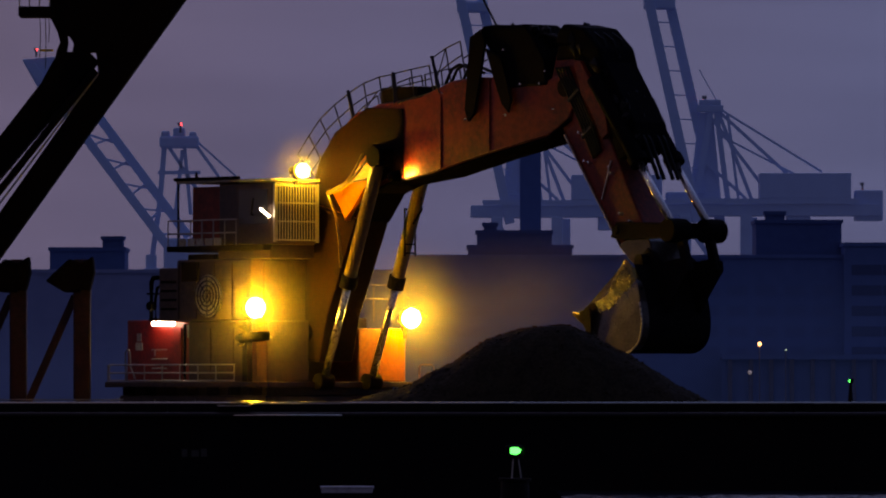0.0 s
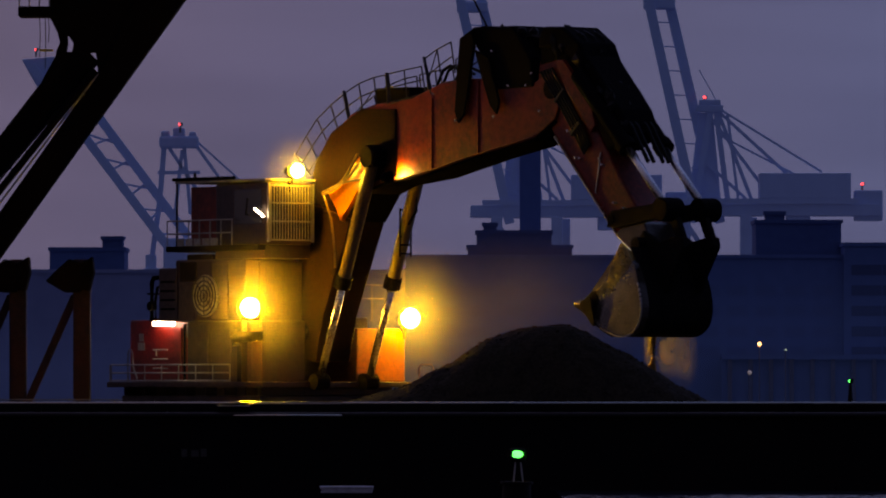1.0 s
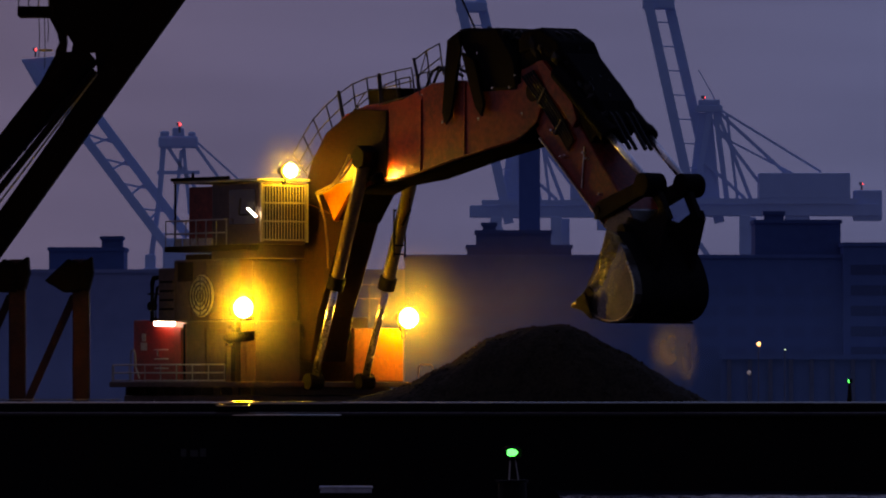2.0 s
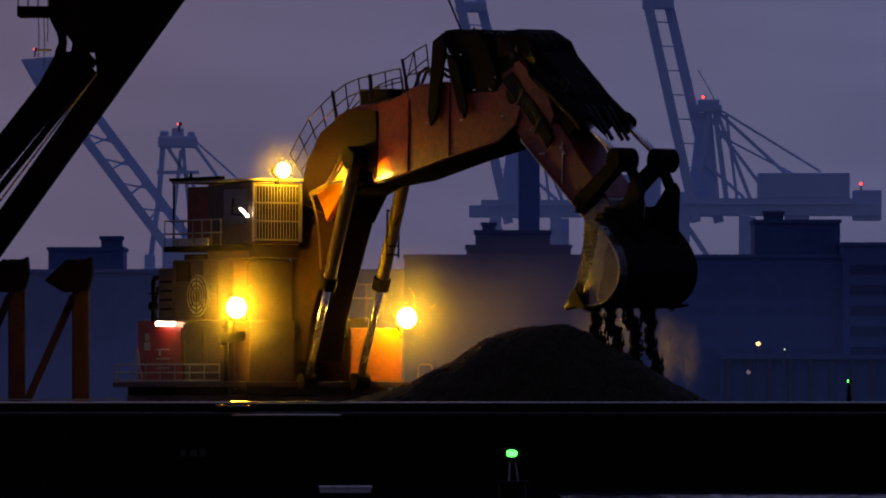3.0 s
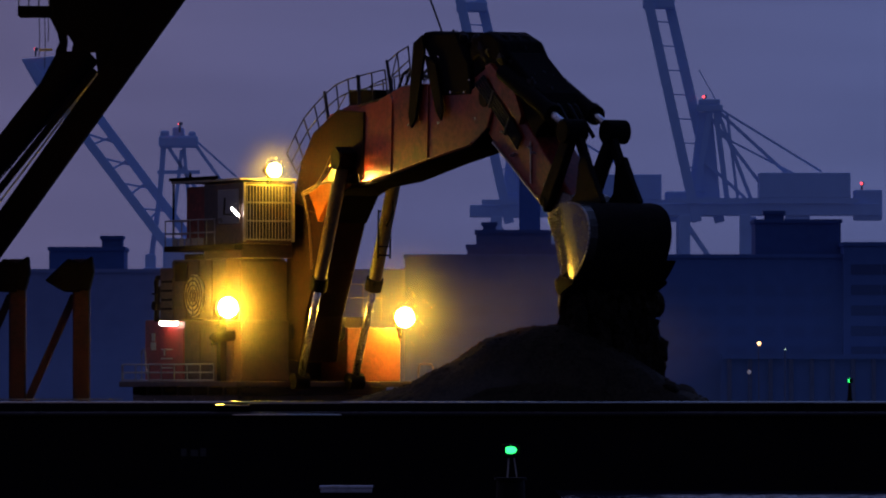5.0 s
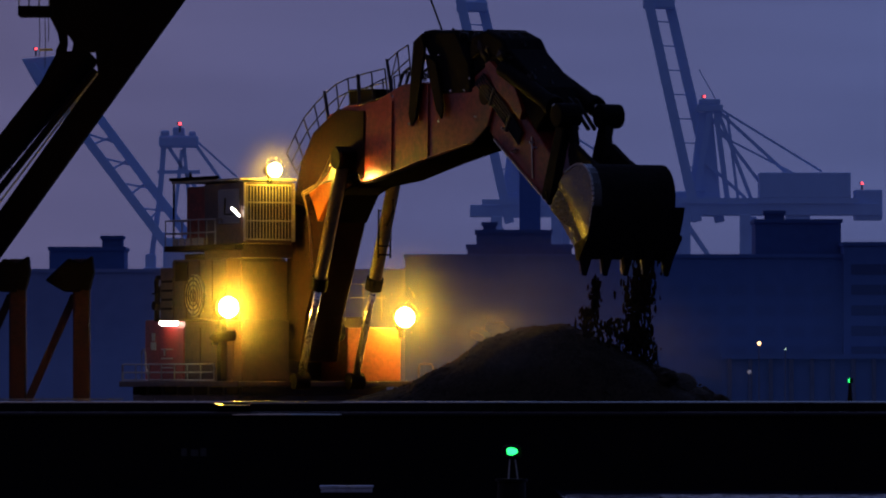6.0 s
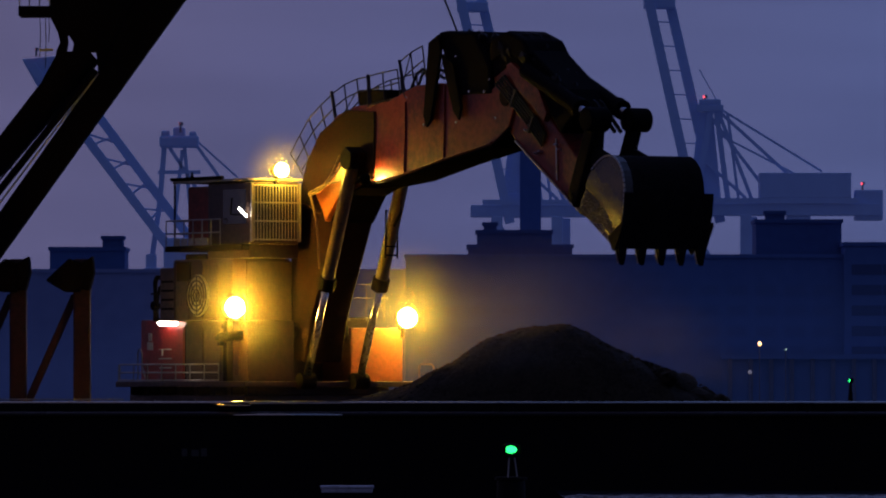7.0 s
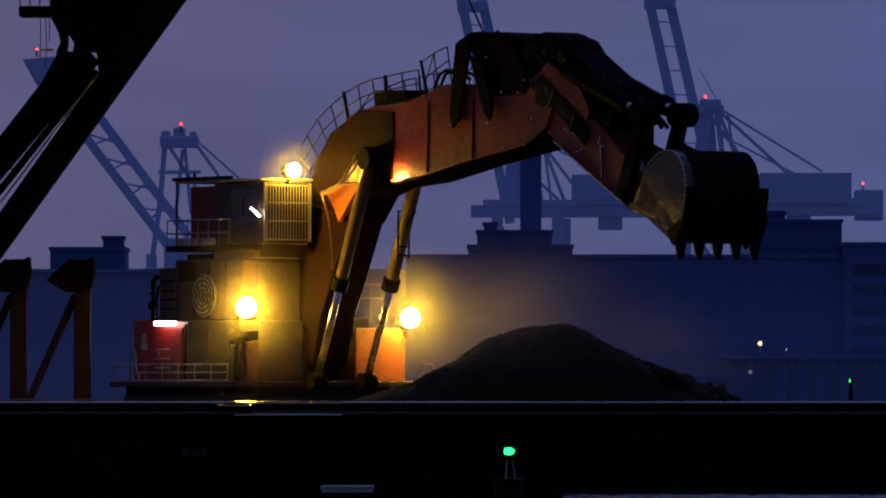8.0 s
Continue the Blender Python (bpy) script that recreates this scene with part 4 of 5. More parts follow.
part("boom_foot", prismed(bx([(2.6, 5.4), (4.4, 5.2), (4.9, 7.2), (5.9, 9.3), (6.896, 11.396), (3.596, 12.196), (3.2, 10.4), (2.8, 8.0)]), -0.95, 0.95), FOOT_PAINT, boom, "boom foot, its shade put into the dark colour", bevel=0.07)
# Black plates added to put shade on the boom's underside.
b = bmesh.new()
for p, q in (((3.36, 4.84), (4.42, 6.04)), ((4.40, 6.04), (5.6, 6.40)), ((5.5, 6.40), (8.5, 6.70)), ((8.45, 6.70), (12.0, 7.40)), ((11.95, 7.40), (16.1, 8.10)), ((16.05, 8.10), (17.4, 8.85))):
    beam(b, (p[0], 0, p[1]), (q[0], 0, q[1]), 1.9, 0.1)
part("belly_shade_plate", b, MATT_BLACK, boom, "black plates putting shade under the boom")
part("foot_pin", rodded((0, -1.6, 0), (0, 1.6, 0), 0.4, None, 20), BLACK, boom)
part("bracket_web", prismed([(2.1, 6.1), (2.9, 6.3), (3.5, 6.7), (4.0, 7.3), (4.6, 7.8), (5.3, 7.6), (5.0, 6.9), (4.0, 5.9), (3.02, 4.85), (2.7, 5.4)], -1.24, -0.99), ORANGE_LAMPLIT, boom, "orange cylinder bracket web with lamplight put into its colour", bevel=0.02)
# This panel darkens the boom's rear side, where little light falls.
part("side_shade_panel", prismed([(0.2, 5.75), (3.35, 4.95), (4.4, 6.15), (5.5, 6.5), (6.6, 6.65), (6.6, 9.6), (4.2, 9.7), (2.0, 8.7), (0.9, 7.4)], -0.985, -0.923), FOOT_PAINT, boom, "dark panel added for the shade on the boom's side", bevel=0.02)
for y in (-0.98, 0.94):
    b = bmesh.new()
    for p, q in zip(BOOM_SIDE[1:5], BOOM_SIDE[2:6]):
        beam(b, (p[0], y + 0.02, p[1] + 0.1), (q[0], y + 0.02, q[1] + 0.1), 0.1, 0.08)
    part("flange", b, ORANGE, boom)
for x, z0, z1 in ((9.0, 7.0, 10.0), (12.2, 7.5, 10.7)):
    part("stiffener", boxed((x, -0.97, z0), (x + 0.1, -0.92, z1)), ORANGE, boom)
part("cylinder_bracket", prismed([(5.2, 7.15), (5.9, 7.15), (6.0, 7.85), (5.4, 8.1), (5.0, 7.75)], -1.72, 1.72), BLACK, boom, bevel=0.05)
part("service_box", boxed((5.0, -0.85, 9.7), (7.4, 0.8, 10.55)), BLACK, boom, "black service box on the boom", bevel=0.04)
lamp_box = part("boom_work_lamp", rodded((0, 0, -0.22), (0, 0, 0), 0.12, 0.2, 20), BLACK, boom, "lit work lamp under the boom")
lamp_box.matrix_local = Matrix.Translation((6.55, -1.5, 6.66)) @ Vector((0.7, 1.0, 0.35)).to_track_quat("Z", "Y").to_matrix().to_4x4()
part("lens", rodded((0, 0, 0), (0, 0, 0.03), 0.17, None, 20), WORK_LENS, lamp_box, "glowing yellow lens")
shade = part("shade", sleeved(-0.05, 0.34, 0.22), MATT_BLACK, lamp_box)
shade.rotation_euler = (0, radians(-90), 0)
part("lamp_stay", boxed((6.42, -1.62, 6.46), (6.48, -0.985, 6.52)), BLACK, boom)

# boom-top walkway rails
RAIL_TOP = [(-0.72, 7.8), (0.05, 8.6), (0.82, 9.32), (1.8, 9.9), (2.7, 10.33), (2.85, 10.42), (3.8, 10.78), (4.86, 11.02), (5.7, 11.1), (5.9, 11.14), (7.0, 11.28), (8.2, 11.4)]
RAIL_BASE = [(0.35, 7.0), (0.95, 7.54), (1.7, 8.15), (2.44, 8.6), (3.1, 9.02), (3.25, 9.1), (4.1, 9.52), (5.1, 9.75), (5.85, 9.8), (6.05, 9.82), (7.2, 9.95), (8.5, 10.15)]
HEAD_TOP, HEAD_BASE = [(8.44, 11.73), (9.3, 12.1), (10.25, 12.38)], [(8.7, 10.2), (9.6, 10.7), (10.5, 11.2)]


def along(a, c, k):
    return [(p[0] + (q[0] - p[0]) * k, p[1] + (q[1] - p[1]) * k) for p, q in zip(a, c)]


for y in (-0.85, 0.85):
    for lo, hi in ((0, 5), (5, 9), (9, 12)):
        for k in (0.08, 0.55, 1.0):
            part("walkway_rail", tubed([(x, y, z) for x, z in along(RAIL_BASE[lo:hi], RAIL_TOP[lo:hi], k)], 0.03), RAIL, boom)
    for k in (0.5, 1.0):
        part("walkway_rail", tubed([(x, y, z) for x, z in along(HEAD_BASE, HEAD_TOP, k)], 0.03), RAIL, boom)
    for (x0, z0), (x1, z1) in zip(RAIL_BASE + HEAD_BASE, RAIL_TOP + HEAD_TOP):
        part("walkway_post", rodded((x0 + 0.06, y, z0 - 0.15), (x1, y, z1), 0.034, None, 6), RAIL, boom)
    part("walkway_brace", rodded((8.75, y, 10.9), (9.3, y, 12.1), 0.026, None, 6), RAIL, boom)
    part("walkway_brace", rodded((3.7, y, 9.45), (4.75, y, 10.4), 0.026, None, 6), RAIL, boom)
for x0, z0, x1, z1 in ((3.2, 9.05, 2.75, 10.5), (5.95, 9.8, 5.8, 11.2), (8.95, 10.2, 8.4, 11.8)):
    part("walkway_gate_post", rodded((x0, -0.87, z0), (x1, -0.87, z1), 0.07, None, 8), RAIL, boom)
for s in (-0.6, -0.3, 0.3):
    part("hose", tubed([(9.0, s, 10.6), (9.4, s, 11.2), (9.9, s, 11.4), (10.6, s, 11.2), (11.2, s, 11.0)], 0.07), RUBBER, boom)

# head bracket with hanging guard plates
HEAD = [(12.9, 10.25), (12.3, 11.9), (11.7, 12.6), (11.8, 12.95), (12.6, 13.0), (13.6, 12.92), (14.6, 12.95), (15.05, 12.5), (15.9, 11.5), (16.05, 10.3)]
part("head_bracket", prismed(HEAD, -1.0, 1.0), BLACK, boom, bevel=0.12)
for y in (-1.14, 1.02):
    part("guard_plate", prismed(bx([(14.7, 19.0), (15.5, 19.35), (15.7, 18.6), (15.0, 15.75), (14.6, 15.4), (14.35, 15.9)]), y, y + 0.12), BLACK, boom, bevel=0.03)
    part("guard_plate", prismed([(12.2, 12.0), (13.2, 11.6), (13.9, 9.75), (13.7, 9.2), (13.25, 9.6), (12.75, 10.7)], y, y + 0.12), BLACK, boom, bevel=0.03)
b = bmesh.new()
for i in range(26):
    lump(b, (random.uniform(11.8, 15.2), random.uniform(-0.8, 0.8), random.uniform(12.4, 12.85)), (0.28, 0.22, 0.25), i, 1, 0.5)
tagged(part("hose_bundle", b, RUBBER, boom, "bundled black hoses on the boom head"), kind="stuff")
for s in (-0.6, -0.2, 0.2, 0.6):
    part("hose", tubed([(14.6, s, 12.3), (15.4, s, 12.5), (16.2, s, 12.35), (16.9, s, 11.95)], 0.07), RUBBER, boom)
part("joint_pin", rodded((JOINT.x - FOOT.x, -0.97, JOINT.y - FOOT.y), (JOINT.x - FOOT.x, 0.97, JOINT.y - FOOT.y), 0.42, None, 20), FOOT_PAINT, boom)
part("mast_stay", tubed([(11.9, 0, 12.7), (10.9, 0, 14.0), (8.5, 0, 17.0)], 0.045), RUBBER, boom, "taut cable above the boom head")
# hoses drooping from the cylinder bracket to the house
# Ochre puts the lamplight into the colour of these rubber hoses.
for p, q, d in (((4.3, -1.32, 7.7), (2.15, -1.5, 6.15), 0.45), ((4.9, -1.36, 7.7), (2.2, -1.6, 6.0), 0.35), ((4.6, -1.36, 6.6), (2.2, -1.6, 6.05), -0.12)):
    part("hose", tubed(sag(p, q, d), 0.05), OCHRE, boom, "rubber hose with lamplight put into its ochre colour")
part("hose", tubed([(2.15, -1.55, 6.1), (2.45, -1.6, 5.7), (2.85, -1.6, 4.9), (3.05, -1.6, 3.9), (3.0, -1.5, 2.8)], 0.05), OCHRE, boom, "rubber hose with lamplight put into its ochre colour")
part("hose", tubed([(4.9, 1.1, 6.5), (5.1, 1.3, 5.9), (5.15, 1.3, 5.3), (4.7, 1.2, 4.7)], 0.06), RUBBER, boom)
ladder2 = part("foot_ladder", boxed((4.3, 1.0, 3.3), (4.36, 1.06, 5.4)), BLACK, boom, "small black ladder")
part("stile", boxed((4.3, 1.6, 3.3), (4.36, 1.66, 5.4)), BLACK, ladder2)
for k in range(6):
    part("rung", boxed((4.3, 1.06, 3.4 + k * 0.38), (4.36, 1.6, 3.47 + k * 0.38)), BLACK, ladder2)

# bright bolts and couplings added as glints on the head plates and hoses
for x, y, z, r in ((10.95, -1.12, 9.02, 0.05), (13.55, -1.12, 9.12, 0.05), (13.4, -1.02, 10.35, 0.04), (14.4, -1.02, 10.4, 0.05), (15.6, -1.02, 10.4, 0.045), (13.3, -1.02, 11.9, 0.04),
                   (9.2, -0.96, 10.2, 0.035), (15.9, -0.95, 10.9, 0.04), (16.4, -0.95, 9.3, 0.04)):
    part("glint_bit", rodded((x, y - 0.06, z), (x, y + 0.02, z), r, None, 10), CHROME, boom, "bright steel bit added as a glint")
part("grab_bar", tubed([(6.2, -0.96, 9.85), (7.5, -0.98, 10.1)], 0.03), RAIL, boom)

# ---- arm (x towards the bucket pin, z outwards) ----
ARM_SIDE = [(-0.95, -0.5), (-1.45, 0.15), (-1.95, 0.9), (-2.05, 1.4), (-1.2, 2.1), (0.4, 2.25), (1.6, 1.5), (3.5, 0.9), (5.5, 0.7), (7.2, 0.6), (8.6, 0.5), (9.3, 0.3), (9.35, -0.35),
            (8.6, -0.7), (7.5, -1.1), (5.0, -1.27), (3.0, -1.3), (1.5, -1.25), (0.2, -1.1), (-0.5, -0.9)]
arm = part("arm", prismed(ARM_SIDE, -0.8, 0.8), ORANGE, exc, "rusty orange dipper arm", bevel=0.07)
part("wear_strip", beamed((5.2, -0.83, -0.9), (4.2, -0.83, 0.5), 0.05, 0.06), BRIGHT, arm, "scraped bright strip")
part("under_flange", beamed((1.6, -0.86, -1.2), (7.4, -0.86, -1.05), 0.1, 0.06), BRIGHT, arm, "scraped lower flange")
for k in range(5):
    p, q = Vector((-1.0 + 0.1 * k, 0.0 + 0.16 * k)), Vector((3.5, -0.28 + 0.13 * k))
    mid = p.lerp(q, 0.5) + Vector((0, 0.14))
    part("pipe", tubed([(p.x, -0.9, p.y), (mid.x - 0.8, -0.96, mid.y + 0.02), (mid.x + 0.8, -0.98, mid.y - 0.04), (q.x, -0.88, q.y)], 0.06), RUBBER, arm)
part("pipe_clamp", boxed((2.35, -1.05, -0.3), (2.5, -0.8, 0.5)), RAIL, arm, bevel=0.03)
part("pipe_clamp", boxed((0.6, -1.05, -0.1), (0.75, -0.8, 0.75)), RAIL, arm, bevel=0.03)
part("outer_plate", prismed([(-0.5, 1.2), (-0.2, 1.52), (1.3, 1.6), (2.2, 1.7), (3.3, 1.2), (3.3, 0.75), (2.0, 0.85), (0.9, 0.78)], -1.07, -0.8), ORANGE, arm, "rusty orange plate beside the hoses", bevel=0.03)
part("boss", rodded((0, -0.9, 0), (0, 0.9, 0), 0.6, None, 24), FOOT_PAINT, arm, bevel=0.05)
part("head_cover", prismed([(-1.3, 0.1), (-2.0, 0.88), (-2.12, 1.42), (-1.25, 2.2), (0.3, 2.4), (1.2, 1.9), (0.1, 1.3), (-0.7, 1.0)], -0.86, 0.86), BLACK, arm, "dark cover over the arm head", bevel=0.08)
part("arm_end", prismed([(7.4, -1.12), (8.7, -0.75), (9.4, -0.4), (9.45, 0.35), (8.4, 0.6), (7.6, 0.3)], -0.92, 0.92), SIDE_STEEL, arm, "scoured bare steel arm end", bevel=0.05)
part("bucket_pin", rodded((ARM_LEN, -1.4, 0), (ARM_LEN, 1.4, 0), 0.28, None, 18), WORN, arm)
part("rocker_pin", rodded((ROCKER_AT.x, -1.25, ROCKER_AT.y), (ROCKER_AT.x, 1.25, ROCKER_AT.y), 0.2, None, 16), WORN, arm)
# More bright bits, added as glints along the arm.
for x, z, r in ((2.1, -0.35, 0.05), (2.35, -0.2, 0.045), (2.2, -0.05, 0.05), (3.3, -0.75, 0.05), (3.5, -0.55, 0.045), (6.4, -0.2, 0.05), (7.0, 0.1, 0.04), (5.9, -1.0, 0.04), (6.3, -0.98, 0.045),
                (6.8, -0.97, 0.04), (1.2, 0.9, 0.045), (4.4, 0.35, 0.05), (4.7, 0.3, 0.05)):
    part("glint_bit", rodded((x, -1.0, z), (x + 0.05, -0.8, z), r, None, 10), CHROME, arm, "bright steel bit added as a glint")
# dark crank and shaggy hose cover over the arm's back
part("crank", prismed([(-1.75, 0.6), (-2.15, 1.05), (-2.2, 1.5), (-1.3, 2.4), (0.0, 2.75), (0.9, 2.5), (0.2, 1.9), (-1.0, 1.5)], -1.0, 1.0), BLACK, arm, bevel=0.12)
b = bmesh.new()
for i in range(110):
    u = random.uniform(-1.8, 5.2)
    top = float(np.interp(u, (-1.8, 0.0, 3.6, 5.2), (1.75, 2.62, 2.65, 2.3)))
    lump(b, (u, random.uniform(-0.9, 0.9), top - random.uniform(0.15, 0.8)), (random.uniform(0.25, 0.5), 0.25, random.uniform(0.18, 0.32)), i, 1, 0.6)
tagged(part("hose_cover", b, RUBBER, arm, "shaggy black hose cover along the arm"), kind="stuff")
part("cylinder_guard", prismed([(0.5, 2.1), (0.6, 2.6), (3.8, 2.65), (4.9, 2.3), (4.5, 0.9), (2.2, 1.3)], -0.9, 0.9), BLACK, arm, bevel=0.1)
for s in (-0.5, 0.0, 0.5):
    part("hose", tubed([(-1.6, s, 1.8), (-1.2, s, 2.35), (-0.4, s, 2.75), (0.3, s, 2.6)], 0.05), RUBBER, arm)
for s in (-0.55, -0.25, 0.25, 0.55):
    part("hose", tubed([(3.6, s, 2.3), (4.6, s, 2.45), (5.6, s, 2.3), (6.4, s, 2.2)], 0.09), RUBBER, arm)

# ---- bucket (x towards the teeth, z outwards from the mouth) ----
SHELL = [(3.45, 0.42), (3.32, 1.2), (3.05, 2.0), (2.62, 2.75), (1.98, 3.27), (1.22, 3.36), (0.66, 3.02), (0.26, 2.4), (-0.04, 1.5), (-0.15, 0.3)]

def rounded(pts, n=4):
    """The same open line with n pieces to each stretch, smoothly bent."""
    out = []
    for i in range(len(pts) - 1):
        p0, p1, p2, p3 = (Vector(pts[max(0, min(len(pts) - 1, i + k))]) for k in (-1, 0, 1, 2))
        for s in range(n):
            t = s / n
            out.append(tuple(0.5 * (2 * p1 + (p2 - p0) * t + (2 * p0 - 5 * p1 + 4 * p2 - p3) * t * t + (3 * p1 - p0 - 3 * p2 + p3) * t ** 3)))
    return out + [tuple(pts[-1])]


SHELL = rounded(SHELL)
BUCKET_SIDE = [(0.15, -0.08), (1.2, 0.2), (1.7, 0.48), (2.3, 0.36), (3.0, 0.12), (3.4, 0.06)] + SHELL[:-3]
bucket = part("bucket", boxed((3.0, -2.3, 0.38), (3.44, 1.94, 0.54)), WORN, exc, "worn steel digging bucket with five teeth", bevel=0.03)
inner = [(x * 0.965 + 0.04, z * 0.965 + 0.02) for x, z in SHELL]
part("shell", prismed(SHELL + inner[::-1], -1.88, 1.48), WORN, bucket, bevel=0.01)
band = [(1.5 + (x - 1.5) * 1.035, 1.5 + (z - 1.5) * 1.035 + 0.03) for x, z in SHELL[:12]]
part("lip_band", prismed(SHELL[:12] + band[::-1], -2.32, 1.96), WORN, bucket, "thick wider cutting lip plate")


def dish(z):
    """How far the near side plate is bulged out above its mouth edge, shaped to gleam at the camera."""
    return 0.2 * min(max(z - 0.25, 0.0), 1.25) + 0.10 * min(max(z - 1.5, 0.0), 0.6)


def dished(outline, y0, y1):
    """A plate of that outline whose outer face follows the bulge."""
    zs = np.linspace(min(z for x, z in outline) + 0.01, max(z for x, z in outline) - 0.01, 26)
    b = bmesh.new()
    rows = []
    for z in zs:
        cuts = sorted(p[0] + (q[0] - p[0]) * (z - p[1]) / (q[1] - p[1]) for p, q in zip(outline, outline[1:] + outline[:1]) if (p[1] - z) * (q[1] - z) < 0)
        xs = np.linspace(cuts[0], cuts[-1], 7)
        rows.append(([b.verts.new((x, y0 - dish(z), z)) for x in xs], [b.verts.new((x, y1, z)) for x in xs]))
    for (f0, k0), (f1, k1) in zip(rows, rows[1:]):
        for i in range(6):
            b.faces.new((f0[i], f0[i + 1], f1[i + 1], f1[i]))
            b.faces.new((k0[i], k1[i], k1[i + 1], k0[i + 1]))
        b.faces.new((f0[0], f1[0], k1[0], k0[0]))
        b.faces.new((f0[6], k0[6], k1[6], f1[6]))
    for f, k in (rows[0], rows[-1]):
        for i in range(6):
            b.faces.new((f[i], k[i], k[i + 1], f[i + 1]))
    return b


for y in (-1.96, 1.48):
    b = dished(BUCKET_SIDE, y, y + 0.08) if y < 0 else prismed(BUCKET_SIDE, y, y + 0.08)
    part("side_plate", b, SIDE_STEEL if y < 0 else WORN, bucket, "muddy scoured side plate" if y < 0 else "", bevel=0.015)
CHEEK = [(0.05, -0.1), (0.4, -0.02), (1.2, 0.18), (1.7, 0.46), (2.3, 0.34), (2.6, 0.24), (2.62, 1.27), (2.35, 1.26), (1.6, 1.08), (1.1, 1.0), (0.45, 1.25), (0.0, 1.3), (-0.1, 0.4)]
TIP = [(2.64, 0.24), (2.9, 0.14), (3.3, 0.08), (3.28, 1.2), (2.9, 1.32), (2.66, 1.28)]


def flare(x, z):
    """How far the sand-caked cheek stands out from the bucket's side."""
    return -2.10 + 0.03 * x - 0.03 * (z - 0.3)


for y, paint in ((-2.04, MUD_PLATE), (1.565, WORN)):
    b = prismed(CHEEK, y, y + 0.09)
    if y < 0:
        for v in b.verts:
            if v.co.y < y + 0.01:
                v.co.y = flare(v.co.x, v.co.z)
    part("cheek_plate", b, paint, bucket, "sand-caked wear plate along the bucket mouth" if y < 0 else "", bevel=0.02)
    part("lip_shroud", prismed(TIP, y - 0.03, y + 0.09), WORN, bucket, bevel=0.02)
b = bmesh.new()
for p, q in zip(((-0.05, 1.45), (0.4, 1.4), (1.1, 1.12), (1.7, 1.2), (2.35, 1.4)), ((0.4, 1.4), (1.1, 1.12), (1.7, 1.2), (2.35, 1.4), (3.25, 1.36))):
    beam(b, (p[0], -2.02, p[1]), (q[0], -2.02, q[1]), 0.13, 0.13)
part("stiffener", b, BLACK, bucket)
b = bmesh.new()
for i in range(420):
    u = random.uniform(0.05, 2.55)
    lo = float(np.interp(u, (0.05, 1.2, 1.7, 2.3, 3.3), (-0.05, 0.24, 0.5, 0.4, 0.14)))
    s, h = random.uniform(0.02, 0.085), random.uniform(lo, 1.1)
    lump(b, (u, flare(u, h), h), (s, s * 0.9, s), i, 1, 0.5)
tagged(part("sand_crust", b, WET_SAND, bucket, "crumbs of wet sand caked on the plate"), kind="stuff")
stud = bpy.data.meshes.new("rim_stud")
b = boxed((-0.07, -0.035, -0.025), (0.07, 0.035, 0.025))
b.to_mesh(stud)
b.free()
stud.materials.append(BRIGHT)
for i in range(3, 30, 1):
    (x0, z0), (x1, z1) = SHELL[i], SHELL[i + 1]
    ob = new("rim_stud", stud)
    ob.parent = bucket
    ob.matrix_local = pose((x0 + x1) / 2 * 0.985 + 0.02, -1.985 - dish((z0 + z1) / 2), (z0 + z1) / 2, 0, -math.degrees(math.atan2(z1 - z0, x1 - x0)), 0)
for y in (-2.36, 1.98):
    part("side_cutter", prismed([(2.75, 0.5), (3.3, 0.2), (3.5, 0.3), (3.42, 1.5), (3.3, 1.6)], y, y + 0.07), WORN, bucket, bevel=0.015)
for k in range(5):
    y = -2.09 + k * 0.957
    b = prismed([(3.22, 0.75), (3.36, 0.36), (3.86, -0.14), (3.95, -0.10), (3.62, 0.5), (3.5, 0.85)], y - 0.2, y + 0.2)
    for v in b.verts:
        if v.co.x > 3.8:
            v.co.y = y + (v.co.y - y) * 0.45
    tooth = part("tooth", b, WORN, bucket, bevel=0.02)
    part("tooth_pin", rodded((3.45, y - 0.23, 0.45), (3.45, y + 0.23, 0.45), 0.05, None, 8), SIDE_STEEL, tooth)
    part("wear_edge", beamed((3.37, y - 0.19, 0.33), (3.8, y - 0.13, -0.10), 0.04, 0.05), BRIGHT, tooth, "bright worn tooth edge")
for y in (-1.0, 0.75):
    part("hinge_ear", prismed([(-0.4, -0.4), (0.4, -0.3), (0.6, 1.6), (0.2, 2.5), (-0.6, 2.2), (-1.9, 1.85), (-2.1, 1.5), (-1.9, 1.2), (-0.8, 0.6)], y, y + 0.25), WORN, bucket, bevel=0.04)

# ---- rockers, links, cylinders ----
rockers, links, bars, rods = [], [], [], []
